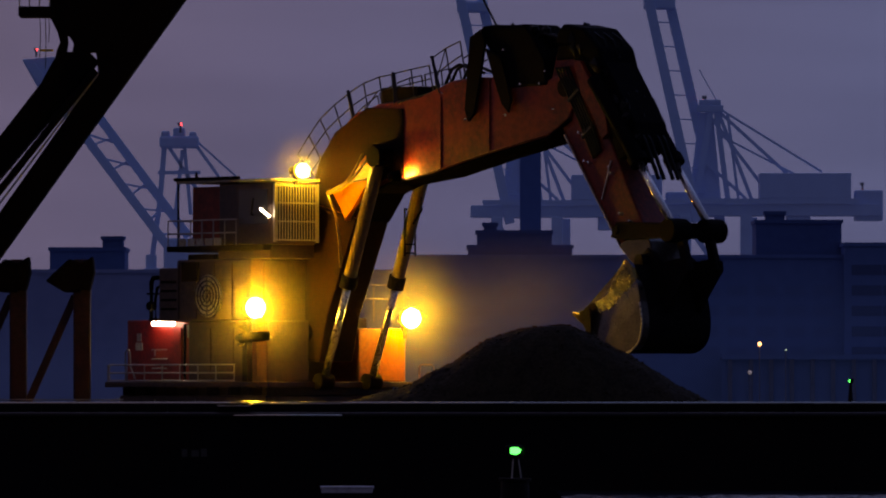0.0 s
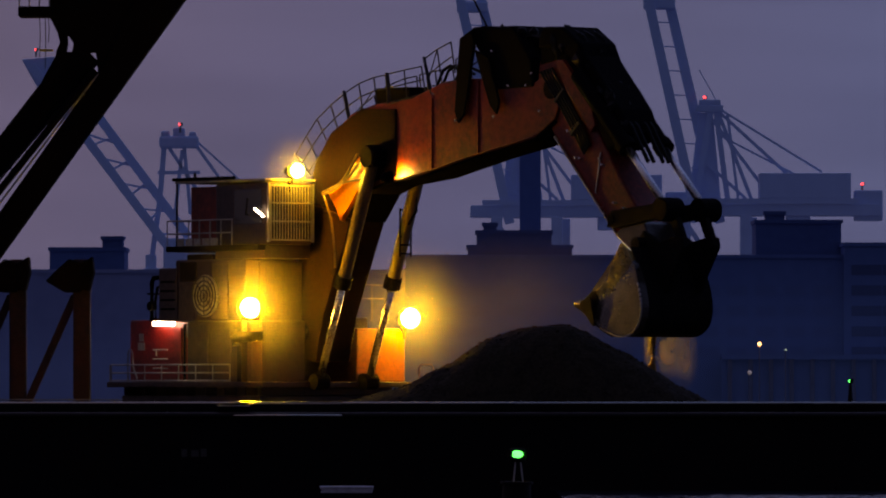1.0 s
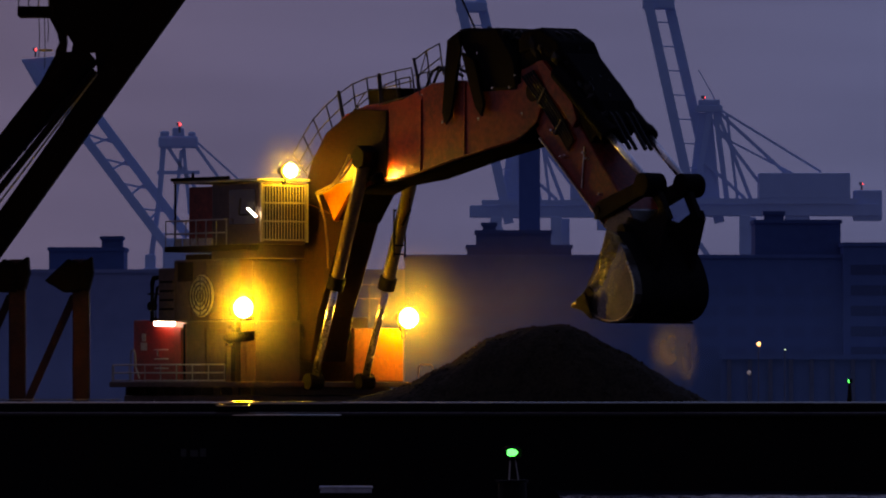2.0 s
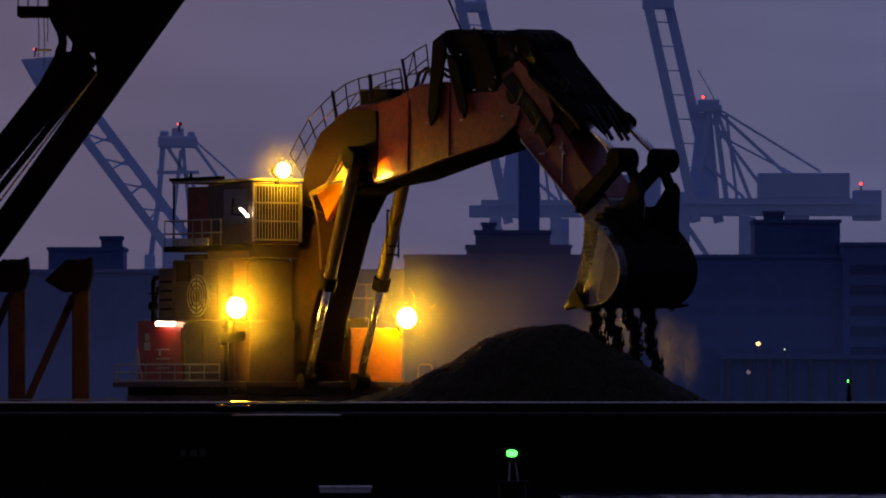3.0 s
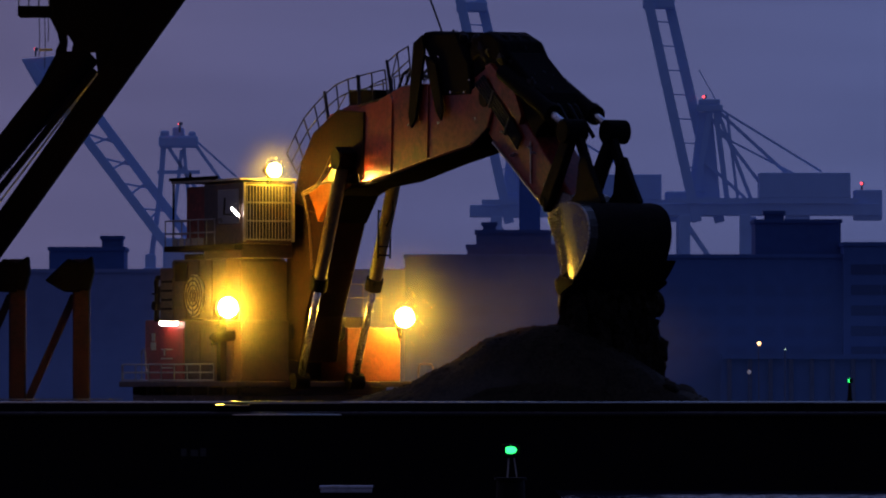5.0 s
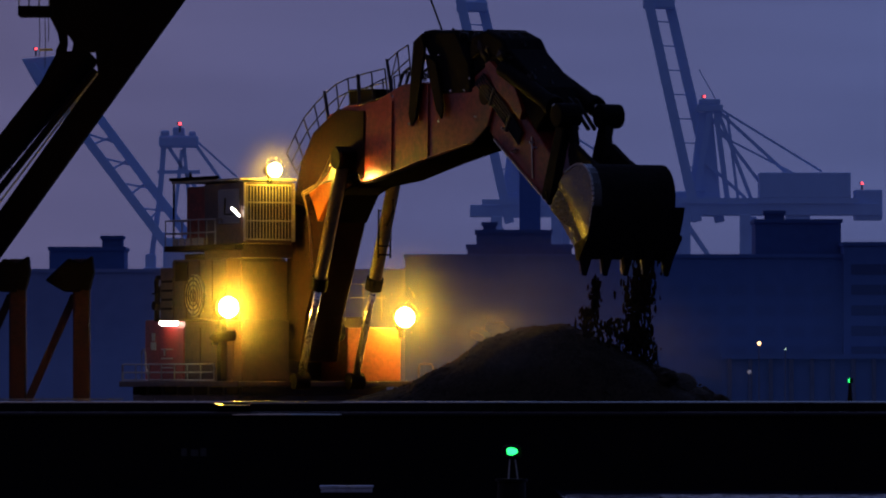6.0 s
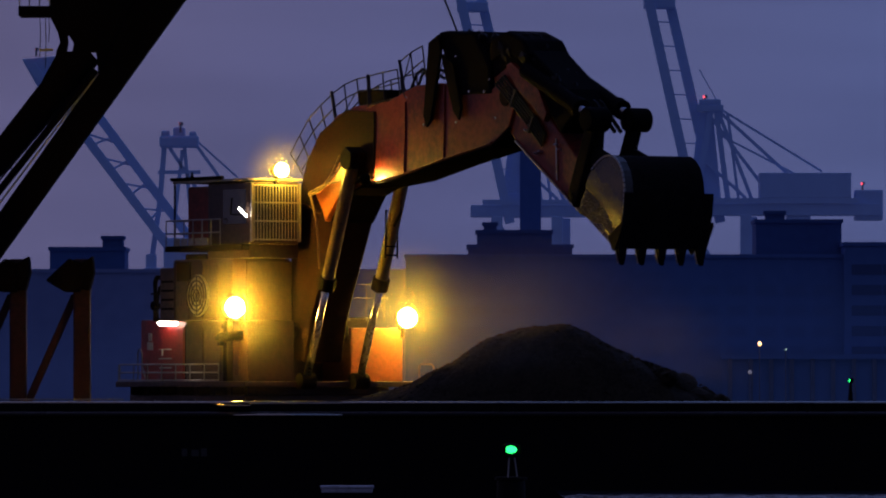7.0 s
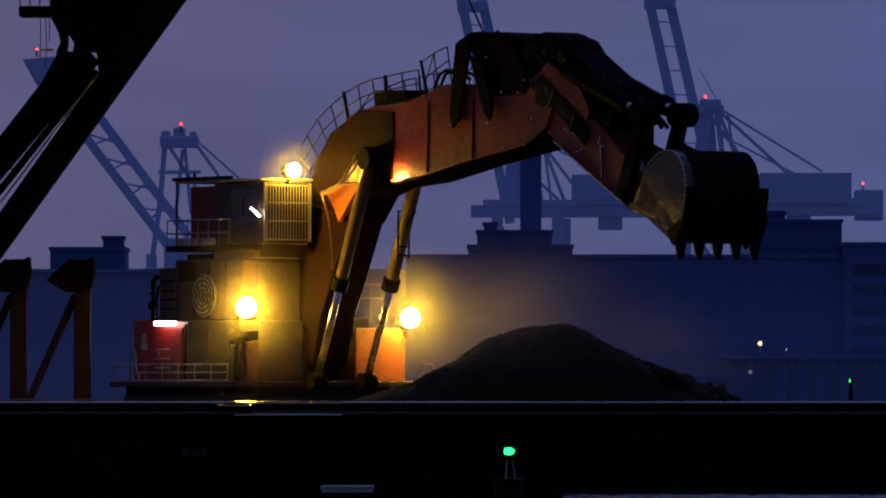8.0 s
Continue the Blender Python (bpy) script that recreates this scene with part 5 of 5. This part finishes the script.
for y in (-1.0, 1.0):
    b = prismed([(-0.35, -0.3), (0.3, -0.4), (ROCKER_LEN + 0.2, -0.28), (ROCKER_LEN + 0.45, 0.0), (ROCKER_LEN + 0.2, 0.32), (0.0, 0.35)], y - 0.2, y + 0.2)
    r = part("rocker", b, WORN, exc, "dark rocker lever", bevel=0.05)
    part("knob", rodded((ROCKER_LEN, y - 0.5, 0), (ROCKER_LEN, y + 0.5, 0), 0.5, None, 20), BLACK, r, bevel=0.05)
    rockers.append(r)
    y2 = y * 0.78
    k = part("link", prismed([(-0.25, -0.22), (LINK_LEN + 0.25, -0.22), (LINK_LEN + 0.25, 0.22), (-0.25, 0.22)], y2 - 0.14, y2 + 0.14), WORN, exc, "dark bucket link", bevel=0.05)
    links.append(k)
    bb = part("cylinder_barrel", rodded((0, y, 0), (4.3, y, 0), 0.36, 0.34, 20), BLACK, exc, "black bucket cylinder barrel", bevel=0.03)
    part("gland", rodded((4.2, y, 0), (4.6, y, 0), 0.42, None, 20), BLACK, bb)
    bars.append(bb)
    rods.append(part("cylinder_rod", rodded((-4.2, y, 0), (0, y, 0), 0.16, None, 16), CHROME, exc, "chromed bucket cylinder rod", smooth=True))

LIFT_BASE, LIFT_TOP = Vector((5.2, 4.35)), Vector((5.5, 7.55))
lift_bars, lift_rods = [], []
for y in (-1.35, 1.35):
    bb = part("lift_barrel", rodded((0, y, 0), (5.9, y, 0), 0.30, 0.28, 20), OCHRE, exc, "dull ochre lift cylinder barrel", bevel=0.03)
    part("gland", rodded((5.5, y, 0), (6.05, y, 0), 0.38, None, 20), BLACK, bb)
    part("eye", rodded((0, y - 0.4, 0), (0, y + 0.4, 0), 0.45, None, 18), BLACK, bb)
    lift_bars.append(bb)
    lr = part("lift_rod", rodded((0, y, 0), (5.6, y, 0), 0.17, None, 16), CHROME, exc, "chromed lift cylinder rod", smooth=True)
    part("eye", rodded((0, y - 0.35, 0), (0, y + 0.35, 0), 0.36, None, 18), BLACK, lr)
    lift_rods.append(lr)
# stick cylinder between head bracket and crank
stick_bar = part("stick_barrel", rodded((0, 0, 0), (1.6, 0, 0), 0.42, None, 20), BLACK, exc, "black stick cylinder barrel")
stick_rod = part("stick_rod", rodded((-2.6, 0, 0), (0, 0, 0), 0.2, None, 16), BLACK, exc, "dark stick cylinder rod")

# ---- spoil carried and falling ----
b = bmesh.new()
rows_top, rows_low = [], []
for j in range(31):
    y = -1.84 + 3.28 * j / 30
    top, low = [], []
    for i in range(37):
        u = 0.05 + 3.0 * i / 36
        edge = min(1.0, 4 * min(i / 36, 1 - i / 36))
        v = 0.35 - 0.35 * edge * (1 - (abs(y + 0.2) / 1.7) ** 3) + 0.12 * noise.noise(Vector((u * 2.2, y * 2.2, 3))) + 0.06 * noise.noise(Vector((u * 7, y * 7, 8)))
        top.append(b.verts.new((u, y, v)))
        low.append(b.verts.new((u, y, 1.0 + 1.2 * edge)))
    rows_top.append(top)
    rows_low.append(low)
for grid_rows, flip in ((rows_top, False), (rows_low, True)):
    for r0, r1 in zip(grid_rows, grid_rows[1:]):
        for i in range(36):
            q = (r0[i], r0[i + 1], r1[i + 1], r1[i])
            b.faces.new(q[::-1] if flip else q)
for top, low in ((rows_top[0], rows_low[0]), (rows_top[-1], rows_low[-1]), ([r[0] for r in rows_top], [r[0] for r in rows_low]), ([r[-1] for r in rows_top], [r[-1] for r in rows_low])):
    for i in range(len(top) - 1):
        b.faces.new((top[i], top[i + 1], low[i + 1], low[i]))
load = tagged(part("spoil_load", b, WET_SAND), "wet brown spoil sliding out of the bucket", "spoil", kind="stuff")
fresh = bmesh.new()
for i in range(70):
    x = random.uniform(6.9, 11.4)
    top = float(np.interp(x, (6.9, 8.2, 9.2, 9.9, 11.0, 11.6), (5.45, 5.12, 4.72, 4.55, 3.82, 3.4)))
    size = random.uniform(0.35, 0.6)
    lump(fresh, (x, random.gauss(-25.8, 0.9), top - size * random.uniform(0.75, 1.3)), (size, size, size * 0.85), i, 2, 0.4)
for i in range(60):
    x = random.uniform(6.9, 11.6)
    lump(fresh, (x, random.gauss(-26.0, 0.8), float(np.interp(x, (6.9, 8.2, 9.9, 11.0, 11.6), (5.4, 5.1, 4.5, 3.8, 3.4)))), (0.08, 0.07, 0.06), i, 1, 0.5)
fresh_heap = tagged(part("fresh_spoil", fresh, EARTH), "freshly dumped wet spoil on the heap", "spoil", kind="stuff")


def spoil_slide(seed, length, width, count):
    """A thick hanging mass of spoil."""
    rnd = random.Random(seed)
    b = bmesh.new()
    for i in range(count):
        z = rnd.uniform(-length / 2, length / 2)
        s = rnd.uniform(0.16, 0.34)
        lump(b, (rnd.uniform(-width, width), rnd.uniform(-width, width) * 0.7, z), (s, s, s * rnd.uniform(1.0, 2.2)), seed + i, 2, 0.7)
    return tagged(part("sliding_spoil", b, EARTH), "dark mass of wet spoil pouring from the bucket", "spoil", group="sliding spoil", kind="stuff")


# release time, side offset, middle height while pouring
SLIDES = [(3.0, 1.4, 6.6), (3.1, 0.6, 6.4), (3.2, -0.3, 6.3), (3.25, -1.1, 6.1), (3.35, -1.8, 5.8)]
slides = [spoil_slide(700 + 53 * i, 3.2, 0.62, 90) for i in range(5)]


def spoil_stream(seed, length, width, count, material):
    rnd = random.Random(seed)
    b = bmesh.new()
    for i in range(int(count * 1.8)):
        s = rnd.uniform(0.025, 0.07)
        lump(b, (rnd.gauss(0, width), rnd.gauss(0, width), rnd.uniform(-length / 2, length / 2)), (s, s, s * rnd.uniform(1, 4)), seed + i, 1, 0.5)
    return tagged(part("falling_spoil", b, material), "clods of wet spoil falling from the bucket", "spoil", group="falling spoil", kind="stuff")


DUST = dust_or_glow_material("airborne_dust", 0.22, 1.6)
DUST_MID = dust_or_glow_material("drifting_lit_dust", 0.18, 1.3)
# The next three are veils added to give the lamps a glow.
GLOW_LAMP = dust_or_glow_material("lamp_glow_veil", 0.85, 1.3, 1.5)
GLOW_WIDE = dust_or_glow_material("wide_lamp_glow_veil", 0.12, 1.3)
GLOW_CAB = dust_or_glow_material("cab_lamp_glow_veil", 0.9, 1.3, 1.5)


def dust_or_glow_puff(x, y, z, sx, sy, sz, material, seed, label):
    """An uneven, bowed layer of dust or added lamp glow that thins out all round."""
    b = bmesh.new()
    for k, depth in enumerate((0.3,)):
        rings = []
        for i in range(13):
            r = i / 12
            rings.append([b.verts.new((r * math.cos(a), depth * (1 - r * r) + 0.16 * noise.noise(Vector((r * math.cos(a) * 1.6 + seed, k * 3.7, r * math.sin(a) * 1.6))),
                                       r * math.sin(a))) for a in np.linspace(0, 2 * math.pi, 28, endpoint=False)])
        for p, q in zip(rings[1:], rings[2:]):
            for m in range(28):
                b.faces.new((p[m], p[(m + 1) % 28], q[(m + 1) % 28], q[m]))
        b.faces.new(rings[1])
    ob = part("dust_or_glow_cloud", b, material, None, smooth=True)
    ob.location, ob.scale = (x, y, z), (sx, sy, sz)
    return tagged(ob, label, "dust", "drifting dust", "stuff")


halo_side = dust_or_glow_puff(-8.7, -7.8, 7.6, 4.8, 1.5, 4.8, GLOW_LAMP, 1, "added glow veil before the house floodlight")
dust_or_glow_puff(-1.5, 0.2, 7.2, 4.2, 1.5, 3.8, GLOW_WIDE, 2, "added glow veil beside the boom foot")
halo_far = dust_or_glow_puff(-1.6, -3.3, 7.15, 4.8, 1.4, 4.8, GLOW_LAMP, 8, "added glow veil before the far floodlight")
halo_cab = dust_or_glow_puff(-6.8, -6.95, 13.6, 2.3, 0.8, 2.3, GLOW_CAB, 3, "added glow veil around the cab floodlight")
dust_or_glow_puff(3.0, -16.0, 7.4, 8.2, 3.0, 4.2, DUST, 4, "pale dust drifting above the spoil heap")
DUST_SAND = dust_or_glow_material("falling_sand_dust", 1.6, 1.1)
# time risen, time settled, place while airborne, size
CURTAINS = [((0.7, 3.9), (10.1, -19.6, 5.5), (0.6, 0.5, 1.7)), ((0.9, 4.0), (9.4, -20.2, 5.8), (1.1, 0.5, 1.7)), ((0.35, 2.0), (8.35, -20.8, 6.0), (0.26, 0.2, 1.3)), ((1.1, 2.2), (5.85, -19.0, 6.8), (0.2, 0.2, 0.9)),
            ((2.2, 3.8), (7.0, -20.6, 6.5), (2.2, 0.6, 1.6)), ((2.3, 3.7), (9.0, -19.4, 5.6), (0.75, 0.4, 2.1)), ((5.2, 7.4), (2.0, -21.0, 6.4), (2.6, 0.8, 1.2))]
curtains = [dust_or_glow_puff(c[1][0], c[1][1], 1.6, *c[2], DUST_SAND, 30 + i, "sandy dust hanging lit under the bucket") for i, c in enumerate(CURTAINS)]
# dust raised by the pouring spoil: time risen, place, size
RISING = [(3.0, (1.5, -17.0, 6.4), (7.0, 1.0, 3.6)), (3.9, (8.6, -16.8, 5.6), (3.6, 0.8, 2.6)), (5.8, (2.2, -29.6, 5.9), (5.0, 0.8, 2.2)), (5.6, (10.4, -28.5, 4.4), (2.2, 0.6, 1.2))]
DUST_RISEN = dust_or_glow_material("raised_dust", 0.42, 1.5)
risen = [dust_or_glow_puff(*r[1], *r[2], DUST_RISEN, 50 + i, "grey-brown dust raised over the spoil heap") for i, r in enumerate(RISING)]
# This one is a glow veil added below the house lamp.
dust_or_glow_puff(-9.6, -7.8, 5.4, 4.4, 1.6, 2.6, GLOW_WIDE, 6, "added amber glow veil over the walkway")
dust_or_glow_puff(5.0, -15.0, 7.6, 6.0, 2.4, 3.6, DUST_MID, 7, "hazy amber dust behind the spoil heap")

# release time, reach from the slew axis, side offset, length, width, clods
FALLS = [(-0.25 + 0.16 * k, 25.7 + 0.15 * (k % 2), 0.15 + 0.25 * (k % 2), 0.9, 0.06, 60) for k in range(8)]
FALLS += [(0.65 + 0.17 * k, 23.6, 1.0 + 0.1 * k, 0.7, 0.05, 40) for k in range(3)]
FALLS += [(1.9 + 0.24 * (k // 4) + 0.05 * (k % 4), 26.9, (1.7, 0.87, -0.15, -1.0)[k % 4], 2.0, 0.11, 170) for k in range(16)]
FALLS += [(3.3, 27.0, 0.4, 1.8, 0.3, 120), (3.6, 27.4, -0.8, 2.0, 0.45, 150), (3.9, 27.8, 0.3, 2.0, 0.5, 160), (4.2, 28.2, -0.6, 2.2, 0.5, 160), (4.5, 28.6, 0.2, 2.2, 0.5, 160),
          (4.7, 29.2, -0.4, 2.4, 0.5, 200), (4.9, 29.6, 0.4, 2.6, 0.45, 220), (5.0, 30.2, -1.2, 3.0, 0.3, 300), (5.05, 30.2, 0.3, 2.4, 0.4, 160), (5.1, 30.4, 1.5, 2.2, 0.14, 120),
          (5.2, 30.4, -0.9, 2.8, 0.28, 320), (5.25, 30.6, 1.2, 2.0, 0.12, 90), (5.4, 30.6, -1.1, 3.0, 0.22, 260), (5.62, 30.8, -1.0, 2.4, 0.14, 120)]
# Early streams get the yellow sand, which puts lamplight into their colour.
streams = [spoil_stream(100 + 31 * i, f[3], f[4], f[5], WET_SAND if f[0] < 1.5 else EARTH) for i, f in enumerate(FALLS)]

# ---- movement ----
TIMES = (0, 0.5, 1, 1.5, 3, 3.5, 4, 4.5, 6, 6.5, 7, 7.5, 8)
SLEW = (49.7, 50.9, 51.9, 53.1, 57.3, 58.8, 60.1, 61.0, 61.1, 60.0, 58.5, 56.3, 53.6)
BOOM = (0.0, -0.25, -0.35, -0.6, -1.22, -1.39, -1.54, -1.85, -1.5, -1.6, -1.6, -1.55, -1.6)
ARM = (-55.0, -51.0, -47.2, -43.8, -36.8, -36.5, -36.4, -35.7, -32.8, -33.2, -33.2, -32.4, -31.3)
CURL = (215, 218, 221, 226, 251, 259, 266, 274, 316, 321, 326, 326.5, 326)


def at(t, values):
    """Smooth value between the timed ones."""
    k = max(i for i, s in enumerate(TIMES) if s <= t + 1e-6)
    k = min(k, len(TIMES) - 2)

    def slope(i):
        a, c = max(i - 1, 0), min(i + 1, len(TIMES) - 1)
        return (values[c] - values[a]) / (TIMES[c] - TIMES[a])
    h = TIMES[k + 1] - TIMES[k]
    s = (t - TIMES[k]) / h
    return ((2 * s ** 3 - 3 * s ** 2 + 1) * values[k] + (s ** 3 - 2 * s ** 2 + s) * h * slope(k)
            + (3 * s ** 2 - 2 * s ** 3) * values[k + 1] + (s ** 3 - s ** 2) * h * slope(k + 1))


def turned(v, degrees):
    a = radians(degrees)
    return Vector((v.x * math.cos(a) - v.y * math.sin(a), v.x * math.sin(a) + v.y * math.cos(a)))


def flat(p, degrees):
    """A pose in the boom's plane."""
    return pose(p.x, 0, p.y, 0, -degrees, 0)


def heading(p, q):
    return math.degrees(math.atan2(q.y - p.y, q.x - p.x))


def linkage(t):
    """The joints of boom, arm and bucket in the dredger's own plane."""
    boom_a, arm_a, curl = at(t, BOOM), at(t, ARM), at(t, CURL)
    joint = FOOT + turned(JOINT - FOOT, boom_a)
    pin = joint + turned(Vector((ARM_LEN, 0)), arm_a)
    rock = joint + turned(ROCKER_AT, arm_a)
    ear = pin + turned(EAR, curl)
    d = ear - rock
    dist = min(max(d.length, abs(ROCKER_LEN - LINK_LEN) + 0.02), ROCKER_LEN + LINK_LEN - 0.02)
    a = (ROCKER_LEN ** 2 - LINK_LEN ** 2 + dist ** 2) / (2 * dist)
    h = math.sqrt(max(ROCKER_LEN ** 2 - a * a, 0))
    u = d.normalized()
    knob = rock + u * a + Vector((-u.y, u.x)) * h
    return boom_a, arm_a, curl, joint, pin, rock, ear, knob


def slew_pose(t):
    return pose(*AXIS, 0, 0, -at(t, SLEW))


def motions():
    steps = [i * 0.25 for i in range(33)]
    tracks = {ob: [] for ob in (exc, boom, arm, bucket, stick_bar, stick_rod, load, *rockers, *links, *bars, *rods, *lift_bars, *lift_rods)}
    for t in steps:
        boom_a, arm_a, curl, joint, pin, rock, ear, knob = linkage(t)
        tracks[exc].append((t, slew_pose(t)))
        tracks[boom].append((t, flat(FOOT, boom_a)))
        tracks[arm].append((t, flat(joint, arm_a)))
        tracks[bucket].append((t, flat(pin, curl)))
        base = joint + turned(Vector((0.9, 1.8)), arm_a)
        for k in range(2):
            tracks[rockers[k]].append((t, flat(rock, heading(rock, knob))))
            tracks[links[k]].append((t, flat(ear, heading(ear, knob))))
            tracks[bars[k]].append((t, flat(base, heading(base, knob))))
            tracks[rods[k]].append((t, flat(knob, heading(base, knob))))
            top = FOOT + turned(LIFT_TOP, boom_a)
            tracks[lift_bars[k]].append((t, flat(top, heading(top, LIFT_BASE))))
            tracks[lift_rods[k]].append((t, flat(LIFT_BASE, heading(LIFT_BASE, top))))
        a = FOOT + turned(Vector((13.9, 12.0)), boom_a)
        c = joint + turned(Vector((-1.85, 1.05)), arm_a)
        tracks[stick_bar].append((t, flat(a, heading(a, c))))
        tracks[stick_rod].append((t, flat(c, heading(a, c))))
        # the load rides in the bucket and what is left settles into its bottom
        s = min(max(t - 3.0, 0) / 1.5, 1.0)
        ride = slew_pose(t) @ flat(pin, curl) @ pose(0, 0, 0.8 * s * s * (3 - 2 * s))
        tracks[load].append((t, ride))
    for ob, rows in tracks.items():
        walk(ob, rows)
    walk(fresh_heap, [(0.0, pose(0, 0, -2.6)), (3.2, pose(0, 0, -2.6)), (4.6, pose(0, 0, -0.9)), (5.9, pose(0, 0, 0.0)), (6.4, pose(0, 0, 0.02)), (8.0, pose(0, 0, 0.0))])
    for ob, f in zip(streams, FALLS):
        t0, reach, side = f[:3]
        rows = []
        for i in range(81):
            t = i * 0.1
            boom_a, arm_a, curl, joint, pin, rock, ear, knob = linkage(max(min(t, t0), 0))
            spot = pin + turned(Vector((1.5, 1.1)), curl)
            start = slew_pose(max(min(t, t0), 0)) @ Vector((spot.x, 0, spot.y))
            lie = slew_pose(max(min(t, t0), 0)).to_quaternion() @ Euler((radians(90), 0, 0)).to_quaternion()
            drop = slew_pose(max(t0, 0)) @ Vector((reach, -side, start.z))
            s = min(max(t - t0, 0) / 0.3, 1.0)
            place = start.lerp(drop, s)
            place.z = max(start.z - 4.9 * max(t - t0, 0) ** 2, 2.2)
            turn = lie.slerp(slew_pose(max(t0, 0)).to_quaternion(), s)
            rows.append((t, Matrix.LocRotScale(place, turn, None)))
        walk(ob, rows)
    for ob, ((up, down), (x, y, z), size) in zip(curtains, CURTAINS):
        rest = min(heap_height(x, y) - size[2] - 0.3, z - 2.0)
        rows = [(up, pose(x, y, z)), (down - 0.6, pose(x + 0.25, y, z - 0.1)), (down, pose(x + 0.3, y, rest)), (8.0, pose(x + 0.3, y, rest))]
        walk(ob, [(0.0, pose(x, y, rest)), (max(up - 0.45, 0.02), pose(x, y, rest))] + rows)
    for ob, (t0, side, mid) in zip(slides, SLIDES):
        rows = []
        for i in range(81):
            t = i * 0.1
            boom_a, arm_a, curl, joint, pin, rock, ear, knob = linkage(t)
            spot = pin + turned(Vector((1.5, 1.2)), curl)
            inside = slew_pose(t) @ Vector((spot.x, 0, spot.y))
            lie = slew_pose(t).to_quaternion() @ Euler((radians(90), 0, 0)).to_quaternion()
            lip = pin + turned(Vector((2.6, 0.5)), min(curl, 285))
            under = slew_pose(t) @ Vector((lip.x, -side, 0))
            under.z = mid + 0.5 * min(max(t - 4.0, 0), 1.5)
            s = min(max(t - t0, 0) / 0.7, 1.0)
            s = s * s * (3 - 2 * s)
            place = inside.lerp(under, s)
            sink = min(max(t - 5.3 - 0.12 * side, 0) / 0.6, 1.0)
            place.z -= 4.6 * sink * sink
            rows.append((t, Matrix.LocRotScale(place, lie.slerp(slew_pose(t).to_quaternion(), s), None)))
        walk(ob, rows)
    for ob, (t, (x, y, z), size) in zip(risen, RISING):
        low = z - 2 * size[2]
        walk(ob, [(0.0, pose(x - 0.6, y, low)), (t - 1.6, pose(x - 0.5, y, low)), (t, pose(x, y, z)), (8.0, pose(x + 0.5, y, z + 0.2))])
    # the added glow veils follow the lamps as the machine swings
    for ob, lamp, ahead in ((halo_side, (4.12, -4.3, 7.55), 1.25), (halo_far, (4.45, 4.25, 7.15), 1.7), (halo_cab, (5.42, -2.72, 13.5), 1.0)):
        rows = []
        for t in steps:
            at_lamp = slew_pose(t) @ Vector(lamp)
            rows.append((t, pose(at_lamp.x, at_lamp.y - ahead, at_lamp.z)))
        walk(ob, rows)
    # turning lanterns
    for drum, t_on, period in ((buoy_drum, 0.92, 1.0), (far_drum, 0.2, 1.0)):
        walk(drum, [(i * 0.2, pose(0, 0, 0, 0, 0, 360 * (i * 0.2 - t_on) / period)) for i in range(41)])
    for (lamp, drum), (t_on, period) in zip(beacons, ((3.60, 2.05), (3.60, 2.05), (3.40, 2.13), (3.40, 2.13))):
        walk(drum, [(i * 0.25, pose(0, 0, 0, 0, 0, 360 * (i * 0.25 - t_on) / period)) for i in range(33)])
    walk(buoy, [(0.0, pose(2.56, -62, 0.0)), (0.5, pose(2.62, -62, -0.06, 0, 1)), (1.0, pose(2.62, -62, -0.12, 0, 1)), (1.5, pose(2.5, -62, -0.05)), (3.0, pose(2.52, -62, -0.1, 0, -1)), (4.0, pose(2.5, -62, 0.0)),
                (4.5, pose(2.42, -62, 0.03)), (6.0, pose(2.46, -62, -0.04)), (7.0, pose(2.42, -62, 0.03)), (8.0, pose(2.33, -62, -0.03))])


motions()
